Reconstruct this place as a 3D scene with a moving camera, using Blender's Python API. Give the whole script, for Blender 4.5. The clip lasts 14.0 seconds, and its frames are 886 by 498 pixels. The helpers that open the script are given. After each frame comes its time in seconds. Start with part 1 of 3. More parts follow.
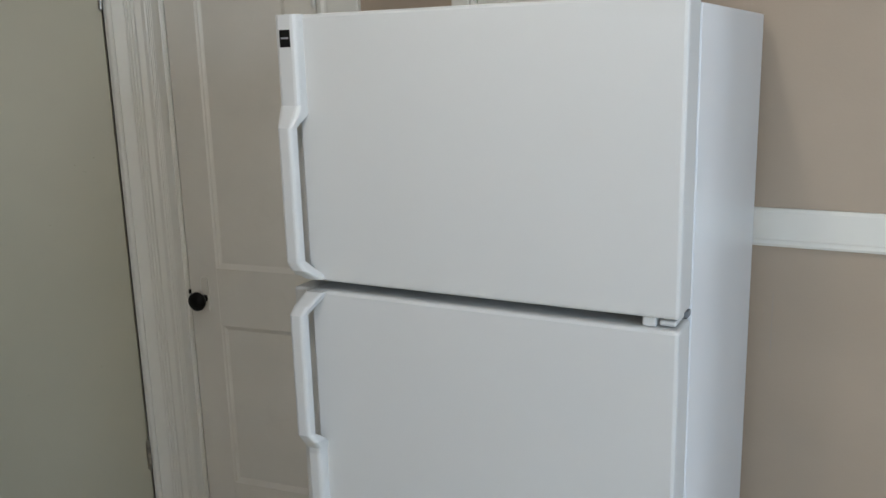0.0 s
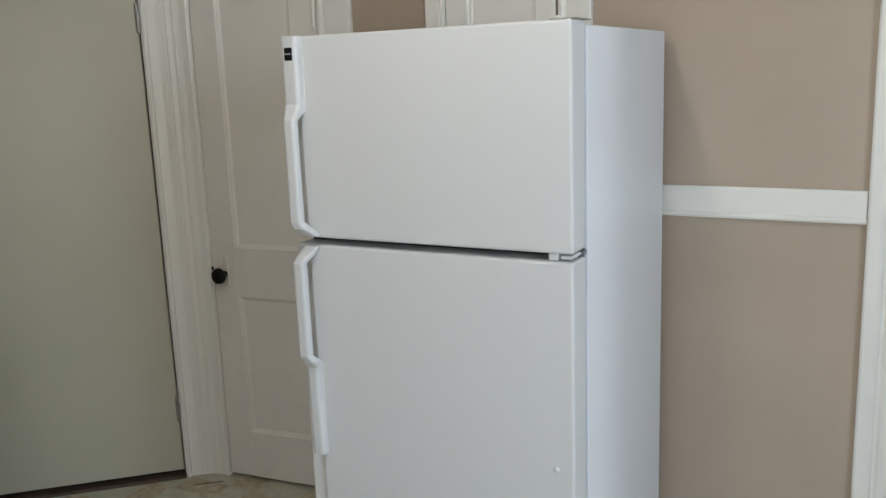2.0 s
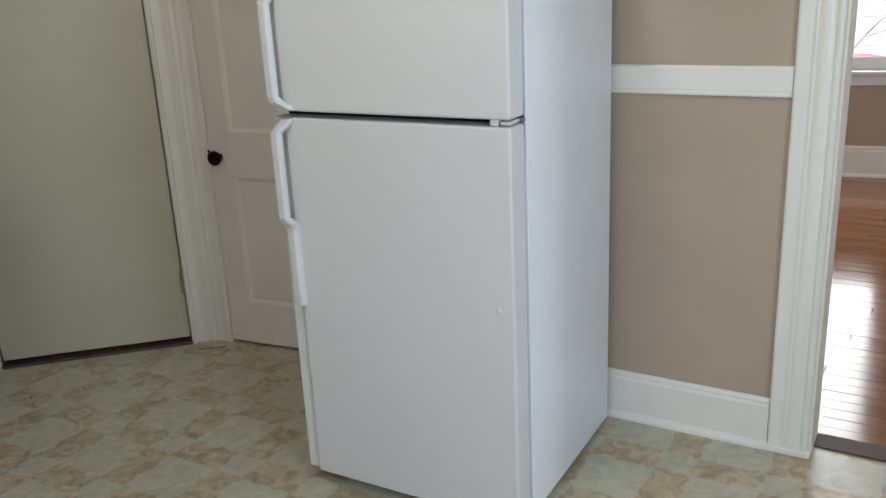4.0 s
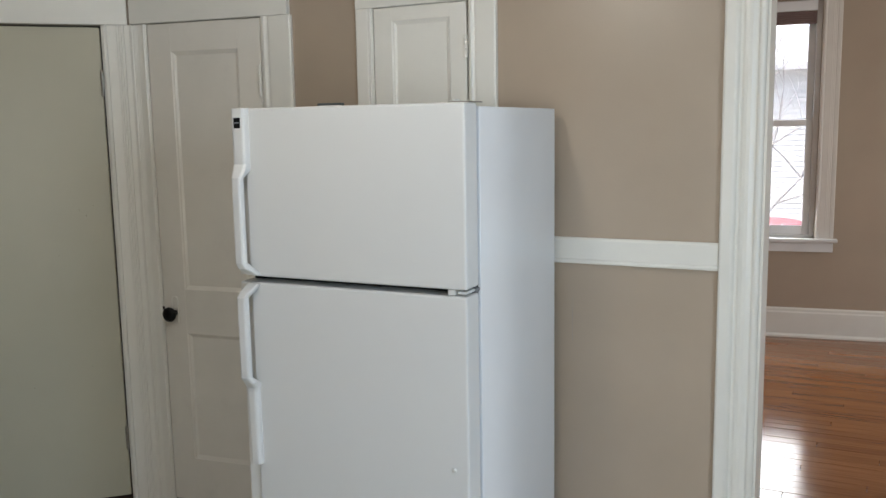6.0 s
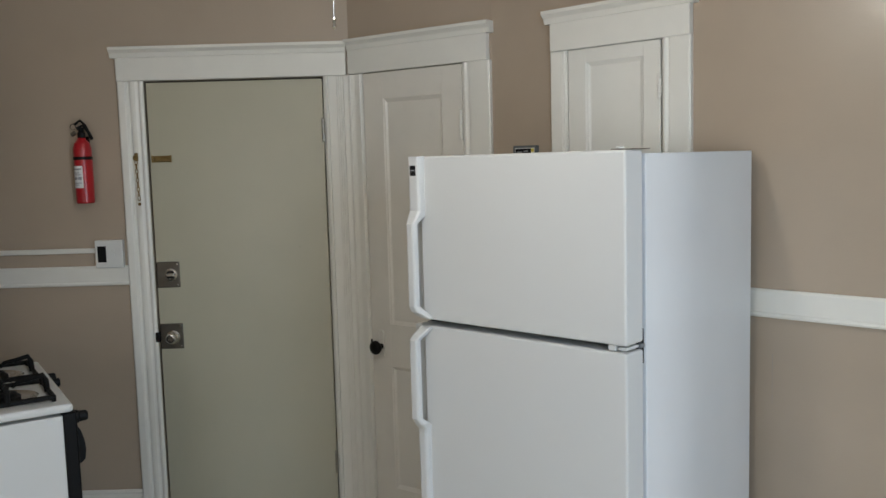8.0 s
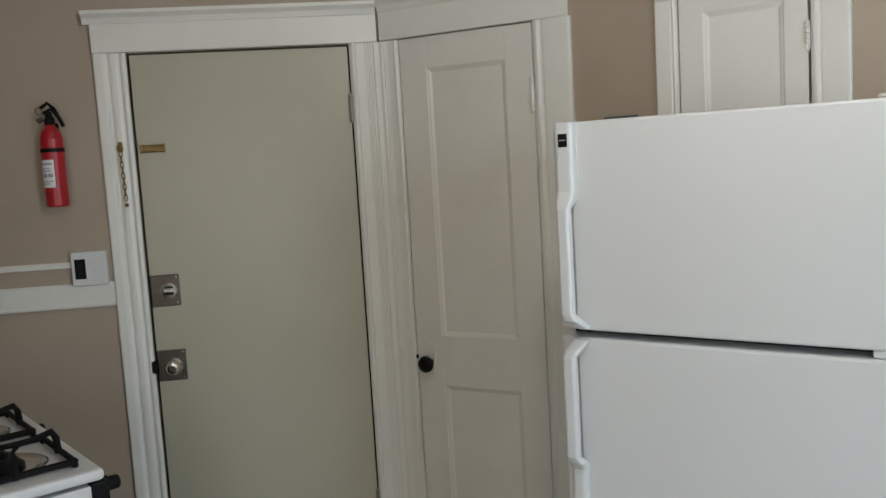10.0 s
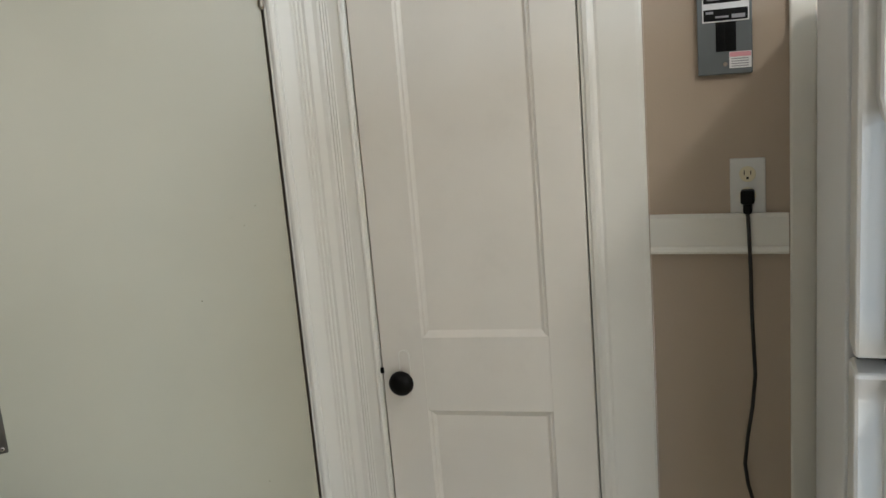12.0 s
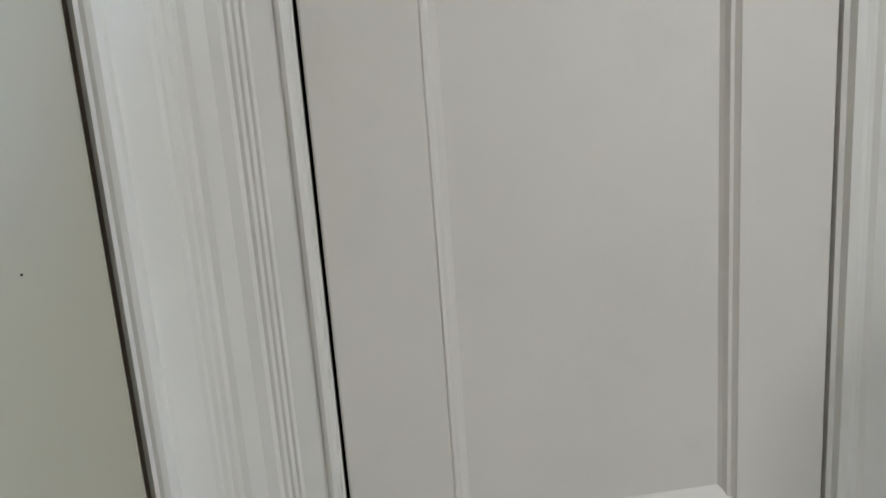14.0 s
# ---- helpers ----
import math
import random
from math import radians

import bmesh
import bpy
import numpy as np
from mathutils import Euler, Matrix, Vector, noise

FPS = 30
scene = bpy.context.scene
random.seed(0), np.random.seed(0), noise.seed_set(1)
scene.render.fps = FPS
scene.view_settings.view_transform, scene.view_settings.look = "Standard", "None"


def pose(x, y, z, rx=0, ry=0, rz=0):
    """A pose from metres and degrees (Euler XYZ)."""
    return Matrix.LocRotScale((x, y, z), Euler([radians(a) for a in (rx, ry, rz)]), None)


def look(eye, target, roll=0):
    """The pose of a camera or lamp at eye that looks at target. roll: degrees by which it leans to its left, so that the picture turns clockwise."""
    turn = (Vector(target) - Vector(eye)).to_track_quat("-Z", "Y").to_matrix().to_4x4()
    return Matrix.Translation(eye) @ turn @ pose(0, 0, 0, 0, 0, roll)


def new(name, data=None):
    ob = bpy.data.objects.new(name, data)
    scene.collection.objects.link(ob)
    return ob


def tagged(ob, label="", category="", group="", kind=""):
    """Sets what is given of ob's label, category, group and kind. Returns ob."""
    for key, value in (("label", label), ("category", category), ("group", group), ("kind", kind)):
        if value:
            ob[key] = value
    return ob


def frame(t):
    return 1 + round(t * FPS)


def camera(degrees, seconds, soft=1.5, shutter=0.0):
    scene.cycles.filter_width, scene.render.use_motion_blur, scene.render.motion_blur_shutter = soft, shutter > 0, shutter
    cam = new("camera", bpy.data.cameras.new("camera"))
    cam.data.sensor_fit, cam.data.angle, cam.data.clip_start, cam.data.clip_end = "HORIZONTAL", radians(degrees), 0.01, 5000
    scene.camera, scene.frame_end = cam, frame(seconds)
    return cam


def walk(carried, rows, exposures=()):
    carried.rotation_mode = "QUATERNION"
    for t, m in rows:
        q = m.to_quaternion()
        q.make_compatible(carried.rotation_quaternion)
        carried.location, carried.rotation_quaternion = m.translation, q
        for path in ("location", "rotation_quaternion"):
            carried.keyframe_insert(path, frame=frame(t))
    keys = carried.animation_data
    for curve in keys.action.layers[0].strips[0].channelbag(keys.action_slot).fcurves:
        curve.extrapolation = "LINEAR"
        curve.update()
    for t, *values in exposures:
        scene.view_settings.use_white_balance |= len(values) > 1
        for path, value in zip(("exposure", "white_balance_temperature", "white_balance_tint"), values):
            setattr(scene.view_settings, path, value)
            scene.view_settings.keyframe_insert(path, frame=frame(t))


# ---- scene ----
PATH = [
    (0, 4.035, -2.096, 1.585, 77.517, 1.567, 28.674),
    (0.5, 4.153, -2.219, 1.598, 77.932, 1.456, 28.329),
    (1, 4.324, -2.31, 1.597, 78.329, 1.146, 30.127),
    (1.5, 4.386, -2.404, 1.593, 78.385, 1.521, 30.124),
    (2, 4.385, -2.501, 1.569, 78.489, 2.158, 29.398),
    (2.5, 4.419, -2.564, 1.544, 74.384, 2.991, 29.012),
    (2.7, 4.455, -2.58, 1.52, 73.395, 2.806, 28.903),
    (4.8, 4.695, -2.744, 1.546, 72.488, 3.387, 31.18),
    (5, 4.685, -2.765, 1.561, 74.005, 3.331, 31.187),
    (5.5, 4.665, -2.799, 1.565, 78.579, 2.766, 29.178),
    (6, 4.663, -2.826, 1.604, 81.977, 0.985, 26.235),
    (6.5, 4.702, -2.803, 1.638, 83.855, 0.466, 26.221),
    (7, 4.794, -2.742, 1.641, 84.396, -0.528, 28.299),
    (7.5, 4.873, -2.664, 1.635, 84.46, 0.094, 39.233),
    (8, 4.863, -2.644, 1.648, 84.252, 1.583, 43.48),
    (8.2, 4.812, -2.647, 1.643, 84.17, 1.357, 43.815),
    (10.3, 3.826, -2.614, 1.602, 83.039, 3.832, 32.497),
    (10.5, 3.712, -2.561, 1.604, 81.367, 3.993, 29.668),
    (11, 3.445, -2.448, 1.552, 81.214, 3.525, 26.686),
    (11.5, 3.211, -2.177, 1.553, 80.657, 3.664, 26.039),
    (12, 2.911, -1.958, 1.573, 78.554, 4.721, 20.782),
    (12.5, 2.737, -1.647, 1.529, 78.137, 5.627, 20.307),
    (13, 2.526, -1.366, 1.511, 77.644, 4.883, 19.42),
    (13.5, 2.246, -1.145, 1.496, 76.698, 5.36, 8.817),
    (14, 2.098, -0.902, 1.469, 75.84, 4.112, -0.743),
]
cam = camera(53.94, 14.0, soft=1.5)
walk(cam, [(t, pose(x, y, z, a, b, c)) for t, x, y, z, a, b, c in PATH],
     exposures=[(0.0, 1.98, 6300, 10), (1.5, 2.06, 6430, 10), (2.5, 2.08, 6450, 10), (5.0, 2.06, 6500, 10), (8.2, 1.98, 6520, 10), (10.4, 2.04, 6520, 10), (11.0, 2.26, 6520, 10), (11.5, 2.5, 6560, 10), (12.0, 2.75, 6370, 10), (12.5, 2.80, 6200, 10), (13.0, 2.78, 6040, 10), (14.0, 2.73, 5830, 11)])

# ---- world, sun and lamps ----
world = bpy.data.worlds.new("overcast")
scene.world = world
world.use_nodes = True
wn = world.node_tree
sky = wn.nodes.new("ShaderNodeTexSky")
sky.sky_type, sky.sun_disc = "NISHITA", False
sky.sun_elevation, sky.sun_rotation = radians(54), radians(239)
sky.air_density, sky.dust_density = 1.0, 4.0
wn.nodes["Background"].inputs["Strength"].default_value = 0.15
wn.links.new(sky.outputs[0], wn.nodes["Background"].inputs["Color"])
sun = new("sun", bpy.data.lights.new("sun", "SUN"))
sun.data.energy, sun.data.angle, sun.data.color = 1.2, radians(15), (1, 0.97, 0.93)
sun.matrix_world = look((-10, -6, 16), (0, 0, 0))


def window_light(x, y, z, target, w, h, watts, color):
    """Sky light that comes in at a window's opening."""
    ob = new("window_light", bpy.data.lights.new("window_light", "AREA"))
    ob.data.shape, ob.data.size, ob.data.size_y = "RECTANGLE", w, h
    ob.data.energy, ob.data.color = watts, color
    ob.matrix_world = look((x, y, z), target)
    return ob


window_light(5.84, -2.2, 1.5, (0, -2.2, 1.45), 0.9, 1.4, 9.7, (0.64, 0.815, 1.0))
window_light(4.5, -4.30, 1.5, (4.5, 0, 1.4), 1.0, 1.4, 4.3, (1.0, 0.97, 0.93))
window_light(3.90, 3.90, 1.6, (4.3, 0, 1.0), 0.74, 1.55, 6.5, (0.95, 0.98, 1.0))
window_light(7.1, 2.2, 1.5, (3.0, 2.2, 1.0), 0.9, 1.4, 9, (0.97, 0.98, 0.98))
bulb = new("bulb_light", bpy.data.lights.new("bulb_light", "POINT"))
bulb.data.energy, bulb.data.color, bulb.data.shadow_soft_size = 4.3, (1.0, 0.955, 0.89), 0.055
bulb.location = (3.56, -1.62, 2.30)


# ---- materials ----
def material(name, color, rough=0.5, metal=0.0, var=0.06, scale=6.0, fine=90.0, bump=0.05, dist=0.002, stain=None, stain_amount=0.0, stain_scale=3.0, coat=0.0, spec=0.5):
    """A painted or plain surface: two scales of tone, fine relief, and stains with a shape of their own."""
    m = bpy.data.materials.new(name)
    m.use_nodes = True
    nt = m.node_tree
    nd, lk = nt.nodes, nt.links
    bs = nd["Principled BSDF"]
    bs.inputs["Roughness"].default_value, bs.inputs["Metallic"].default_value = rough, metal
    bs.inputs["Coat Weight"].default_value, bs.inputs["Specular IOR Level"].default_value = coat, spec
    tc = nd.new("ShaderNodeTexCoord")
    n1, n2 = nd.new("ShaderNodeTexNoise"), nd.new("ShaderNodeTexNoise")
    n1.inputs["Scale"].default_value, n2.inputs["Scale"].default_value = scale, fine
    n1.inputs["Detail"].default_value = 4
    for n in (n1, n2):
        lk.new(tc.outputs["Object"], n.inputs["Vector"])
    r = nd.new("ShaderNodeMapRange")
    r.inputs["From Min"].default_value, r.inputs["From Max"].default_value = 0.3, 0.7
    r.inputs["To Min"].default_value, r.inputs["To Max"].default_value = 1 - var, 1 + var
    lk.new(n1.outputs["Fac"], r.inputs["Value"])
    mul = nd.new("ShaderNodeMix")
    mul.data_type, mul.blend_type = "RGBA", "MULTIPLY"
    mul.inputs["Factor"].default_value = 1.0
    mul.inputs["A"].default_value = (*color, 1)
    comb = nd.new("ShaderNodeCombineColor")
    for k in range(3):
        lk.new(r.outputs[0], comb.inputs[k])
    lk.new(comb.outputs[0], mul.inputs["B"])
    out = mul.outputs["Result"]
    if stain:
        n3 = nd.new("ShaderNodeTexNoise")
        n3.inputs["Scale"].default_value, n3.inputs["Detail"].default_value = stain_scale, 8
        n3.inputs["Roughness"].default_value = 0.65
        lk.new(tc.outputs["Object"], n3.inputs["Vector"])
        r3 = nd.new("ShaderNodeMapRange")
        r3.inputs["From Min"].default_value, r3.inputs["From Max"].default_value = 0.56, 0.75
        r3.inputs["To Max"].default_value = stain_amount
        lk.new(n3.outputs["Fac"], r3.inputs["Value"])
        mx = nd.new("ShaderNodeMix")
        mx.data_type = "RGBA"
        lk.new(r3.outputs[0], mx.inputs["Factor"])
        lk.new(out, mx.inputs["A"])
        mx.inputs["B"].default_value = (*stain, 1)
        out = mx.outputs["Result"]
    lk.new(out, bs.inputs["Base Color"])
    rr = nd.new("ShaderNodeMapRange")
    rr.inputs["To Min"].default_value, rr.inputs["To Max"].default_value = max(0.02, rough - 0.08), rough + 0.08
    lk.new(n1.outputs["Fac"], rr.inputs["Value"])
    lk.new(rr.outputs[0], bs.inputs["Roughness"])
    if bump:
        b = nd.new("ShaderNodeBump")
        b.inputs["Strength"].default_value, b.inputs["Distance"].default_value = bump, dist
        lk.new(n2.outputs["Fac"], b.inputs["Height"])
        lk.new(b.outputs[0], bs.inputs["Normal"])
    return m


def math_node(nt, op, a, b=None):
    n = nt.nodes.new("ShaderNodeMath")
    n.operation = op
    for k, v in enumerate((a, b)):
        if v is None:
            continue
        if isinstance(v, (int, float)):
            n.inputs[k].default_value = v
        else:
            nt.links.new(v, n.inputs[k])
    return n.outputs[0]


def vinyl_material():
    """Printed sheet vinyl: pale squares, small squares and marbled beige strips, period 0.318 m."""
    m = material("sheet_vinyl", (0.5, 0.48, 0.4), rough=0.32, var=0.10, scale=5, fine=140, bump=0.08, dist=0.001)
    nt = m.node_tree
    nd, lk = nt.nodes, nt.links
    bs = nd["Principled BSDF"]
    tc = nd.new("ShaderNodeTexCoord")
    mp = nd.new("ShaderNodeMapping")
    mp.inputs["Location"].default_value = (-1.94 + 0.105, 0.70 + 0.105, 0)
    lk.new(tc.outputs["Object"], mp.inputs["Vector"])
    wob = nd.new("ShaderNodeTexNoise")
    wob.inputs["Scale"].default_value, wob.inputs["Detail"].default_value = 22, 5
    lk.new(tc.outputs["Object"], wob.inputs["Vector"])
    sep = nd.new("ShaderNodeSeparateXYZ")
    lk.new(mp.outputs[0], sep.inputs[0])
    shift = math_node(nt, "MULTIPLY", math_node(nt, "SUBTRACT", wob.outputs["Fac"], 0.5), 0.055)
    bands = []
    for k in (0, 1):
        v = math_node(nt, "ADD", sep.outputs[k], shift)
        bands.append(math_node(nt, "LESS_THAN", math_node(nt, "FLOORED_MODULO", v, 0.318), 0.205))
    differ = math_node(nt, "ABSOLUTE", math_node(nt, "SUBTRACT", bands[0], bands[1]))
    marble = nd.new("ShaderNodeTexNoise")
    marble.inputs["Scale"].default_value, marble.inputs["Detail"].default_value, marble.inputs["Distortion"].default_value = 16, 6, 1.2
    lk.new(tc.outputs["Object"], marble.inputs["Vector"])
    ramp = nd.new("ShaderNodeValToRGB")
    e = ramp.color_ramp.elements
    e[0].position, e[0].color = 0.35, (0.28, 0.19, 0.085, 1)
    e[1].position, e[1].color = 0.68, (0.54, 0.44, 0.29, 1)
    lk.new(marble.outputs["Fac"], ramp.inputs[0])
    pale = nd.new("ShaderNodeValToRGB")
    e = pale.color_ramp.elements
    e[0].position, e[0].color = 0.3, (0.40, 0.388, 0.288, 1)
    e[1].position, e[1].color = 0.7, (0.53, 0.518, 0.41, 1)
    lk.new(marble.outputs["Fac"], pale.inputs[0])
    mx = nd.new("ShaderNodeMix")
    mx.data_type = "RGBA"
    lk.new(math_node(nt, "MULTIPLY", differ, 0.68), mx.inputs["Factor"])
    lk.new(pale.outputs[0], mx.inputs["A"])
    lk.new(ramp.outputs[0], mx.inputs["B"])
    lk.new(mx.outputs["Result"], bs.inputs["Base Color"])
    return m


def plank_material():
    """Varnished strip oak, each board with its own tone."""
    m = material("oak_strip", (0.3, 0.14, 0.05), rough=0.13, bump=0.04, dist=0.001)
    nt = m.node_tree
    nd, lk = nt.nodes, nt.links
    bs = nd["Principled BSDF"]
    info, tc, mp = nd.new("ShaderNodeObjectInfo"), nd.new("ShaderNodeTexCoord"), nd.new("ShaderNodeMapping")
    mp.inputs["Scale"].default_value = (1.2, 26, 1)
    add = nd.new("ShaderNodeVectorMath")
    add.operation = "ADD"
    lk.new(tc.outputs["Object"], add.inputs[0])
    lk.new(info.outputs["Location"], add.inputs[1])
    lk.new(add.outputs[0], mp.inputs["Vector"])
    g = nd.new("ShaderNodeTexNoise")
    g.inputs["Scale"].default_value, g.inputs["Detail"].default_value = 3.0, 7
    lk.new(mp.outputs[0], g.inputs["Vector"])
    mixed = math_node(nt, "ADD", math_node(nt, "MULTIPLY", g.outputs["Fac"], 0.7), math_node(nt, "MULTIPLY", info.outputs["Random"], 0.24))
    ramp = nd.new("ShaderNodeValToRGB")
    e = ramp.color_ramp.elements
    e[0].position, e[0].color = 0.25, (0.15, 0.052, 0.016, 1)
    e[1].position, e[1].color = 0.75, (0.31, 0.13, 0.044, 1)
    lk.new(mixed, ramp.inputs[0])
    lk.new(ramp.outputs[0], bs.inputs["Base Color"])
    return m


def glass_material():
    m = bpy.data.materials.new("window_glass")
    m.use_nodes = True
    b = m.node_tree.nodes["Principled BSDF"]
    b.inputs["Transmission Weight"].default_value, b.inputs["Roughness"].default_value, b.inputs["IOR"].default_value = 1.0, 0.0, 1.05
    return m


def glow_material(name, color, strength):
    m = bpy.data.materials.new(name)
    m.use_nodes = True
    b = m.node_tree.nodes["Principled BSDF"]
    b.inputs["Base Color"].default_value = (*color, 1)
    b.inputs["Emission Color"].default_value, b.inputs["Emission Strength"].default_value = (*color, 1), strength
    return m


WALL = material("taupe_wall_paint", (0.410, 0.332, 0.256), rough=0.34, var=0.05, scale=2.2, fine=120, bump=0.16, dist=0.002, coat=0.018, stain=(0.33, 0.27, 0.21), stain_amount=0.12, stain_scale=4)
TRIM = material("white_gloss_paint", (0.76, 0.742, 0.683), rough=0.34, var=0.02, scale=9, fine=30, bump=0.0, dist=0.001, stain=(0.62, 0.59, 0.51), stain_amount=0.08, stain_scale=7)
CEIL = material("ceiling_paint", (0.75, 0.74, 0.71), rough=0.8)
ENTRY = material("cream_door_paint", (0.445, 0.42, 0.32), rough=0.34, var=0.03, scale=3, fine=70, bump=0.10, dist=0.001, stain=(0.38, 0.36, 0.30), stain_amount=0.16, stain_scale=4)
CLOSET = material("old_white_door_paint", (0.735, 0.70, 0.635), rough=0.38, var=0.03, scale=5, fine=40, bump=0.12, dist=0.0015, stain=(0.52, 0.48, 0.42), stain_amount=0.2, stain_scale=6)
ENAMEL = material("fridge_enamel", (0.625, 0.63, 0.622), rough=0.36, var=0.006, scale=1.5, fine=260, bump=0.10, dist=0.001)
# Same white as the doors; cool daylight on the side is painted into it.
ENAMEL_SIDE_DAYLIT = material("fridge_enamel_daylit_side", (0.78, 0.80, 0.82), rough=0.34, var=0.02, scale=4, fine=220, bump=0.12, dist=0.001)
PLASTIC = material("white_plastic", (0.66, 0.66, 0.64), rough=0.35, var=0.02)
GASKET = material("grey_gasket", (0.16, 0.17, 0.18), rough=0.6)
DARK = material("dark_gap", (0.012, 0.010, 0.008), rough=0.9, spec=0.1)
BLACK = material("black_plastic", (0.005, 0.005, 0.0055), rough=0.5, spec=0.16)
IRON = material("black_cast_iron", (0.005, 0.0048, 0.0046), rough=0.55, bump=0.3, spec=0.16)
KNOB = material("black_ceramic_knob", (0.0045, 0.004, 0.0038), rough=0.45, spec=0.16)
STEEL = material("worn_steel", (0.13, 0.115, 0.095), rough=0.42, metal=0.9, var=0.15, scale=20)
CHROME = material("polished_steel", (0.62, 0.60, 0.56), rough=0.22, metal=1.0, var=0.1, scale=30)
HINGE = material("dull_hinge_steel", (0.34, 0.32, 0.28), rough=0.35, metal=0.85, var=0.2, scale=40)
CASING = material("cream_casing_paint", (0.70, 0.665, 0.615), rough=0.45, var=0.03)
BRASS = material("aged_brass", (0.22, 0.15, 0.06), rough=0.38, metal=0.9, var=0.2, scale=40)
RED = material("red_enamel", (0.40, 0.012, 0.018), rough=0.3)
PAPER = material("paper_label", (0.72, 0.72, 0.72), rough=0.7)
PINK = material("pink_print", (0.70, 0.32, 0.36), rough=0.7)
GREYPRINT = material("grey_print", (0.30, 0.30, 0.32), rough=0.7)
YELLOW = material("yellow_print", (0.65, 0.55, 0.05), rough=0.7)
PANEL = material("grey_panel_steel", (0.115, 0.13, 0.135), rough=0.45, var=0.06, scale=20)
IVORY = material("ivory_plastic", (0.74, 0.68, 0.50), rough=0.4)
CORD = material("black_rubber_cord", (0.016, 0.014, 0.013), rough=0.5)
SASH = material("white_sash_paint", (0.72, 0.72, 0.72), rough=0.45)
BLIND = material("brown_blind", (0.16, 0.10, 0.09), rough=0.6)
BARK = material("pale_bark", (0.30, 0.29, 0.28), rough=0.9, var=0.2)
SIDING = material("white_siding", (0.52, 0.52, 0.52), rough=0.7)
ROOF = material("grey_shingles", (0.45, 0.45, 0.46), rough=0.9, var=0.15)
SNOW = material("pale_ground", (0.55, 0.55, 0.54), rough=0.9, var=0.15, scale=0.6)
WINDOWDARK = material("dark_window", (0.06, 0.065, 0.08), rough=0.6)
REDCAR = material("red_car_paint", (0.33, 0.08, 0.09), rough=0.4)
RUBBER = material("tyre_rubber", (0.02, 0.02, 0.02), rough=0.8)
GLASS = glass_material()
SKYGLOW = glow_material("bright_overcast_sky", (0.93, 0.96, 1.0), 0.30)
BULB = glow_material("lit_bulb", (1.0, 0.93, 0.80), 3.0)
VINYL, OAK = vinyl_material(), plank_material()
THRESH = material("worn_dark_threshold", (0.07, 0.045, 0.03), rough=0.6, var=0.3, scale=14)

# ---- building helpers ----
def box(bm, x0, x1, y0, y1, z0, z1, bev=0.0, seg=2):
    r = bmesh.ops.create_cube(bm, size=1.0, matrix=Matrix.LocRotScale(((x0 + x1) / 2, (y0 + y1) / 2, (z0 + z1) / 2), None, (x1 - x0, y1 - y0, z1 - z0)))
    if bev:
        es = list({e for v in r["verts"] for e in v.link_edges})
        bmesh.ops.bevel(bm, geom=es, offset=bev, segments=seg, affect="EDGES", profile=0.5)
    return bm


def boxes(*items, bev=0.0):
    bm = bmesh.new()
    for it in items:
        box(bm, *it, bev=bev)
    return bm


def cyl(bm, a, b, r0, r1=None, seg=16):
    """A capped cone from a to b."""
    a, b = Vector(a), Vector(b)
    d = b - a
    m = Matrix.Translation((a + b) / 2) @ d.to_track_quat("Z", "Y").to_matrix().to_4x4()
    bmesh.ops.create_cone(bm, cap_ends=True, segments=seg, radius1=r0, radius2=r0 if r1 is None else r1, depth=d.length, matrix=m)
    return bm


def lathe(bm, rows, axis_from, axis_to, seg=24):
    """Rings of (distance along the axis, radius) joined to a turned solid."""
    a, b = Vector(axis_from), Vector(axis_to)
    q = (b - a).to_track_quat("Z", "Y").to_matrix().to_4x4()
    m = Matrix.Translation(a) @ q
    rings = []
    for d, r in rows:
        rings.append([bm.verts.new(m @ Vector((r * math.cos(2 * math.pi * k / seg), r * math.sin(2 * math.pi * k / seg), d))) for k in range(seg)])
    for p, q2 in zip(rings, rings[1:]):
        for k in range(seg):
            bm.faces.new((p[k], p[(k + 1) % seg], q2[(k + 1) % seg], q2[k]))
    bm.faces.new(rings[0][::-1])
    bm.faces.new(rings[-1])
    return bm


def tube(bm, pts, r, seg=8):
    """A round bar along points; r may be a list."""
    pts = [Vector(p) for p in pts]
    rings = []
    for i, p in enumerate(pts):
        d = (pts[min(i + 1, len(pts) - 1)] - pts[max(i - 1, 0)]).normalized()
        u = d.orthogonal().normalized() if i == 0 else (u - d * u.dot(d)).normalized()
        v = d.cross(u)
        rad = r[i] if isinstance(r, (list, tuple)) else r
        rings.append([bm.verts.new(p + rad * (math.cos(2 * math.pi * k / seg) * u + math.sin(2 * math.pi * k / seg) * v)) for k in range(seg)])
    for p, q in zip(rings, rings[1:]):
        for k in range(seg):
            bm.faces.new((p[k], p[(k + 1) % seg], q[(k + 1) % seg], q[k]))
    bm.faces.new(rings[0][::-1])
    bm.faces.new(rings[-1])
    return bm


def extrude(bm, profile, axis, a, b):
    """A closed profile swept straight. axis z: profile (x, y); axis x: profile (y, z); axis y: profile (x, z)."""
    def at(p, s):
        return {"z": (p[0], p[1], s), "x": (s, p[0], p[1]), "y": (p[0], s, p[1])}[axis]
    lo, hi = ([bm.verts.new(at(p, s)) for p in profile] for s in (a, b))
    n = len(profile)
    for k in range(n):
        bm.faces.new((lo[k], lo[(k + 1) % n], hi[(k + 1) % n], hi[k]))
    bm.faces.new(lo[::-1])
    bm.faces.new(hi)
    return bm


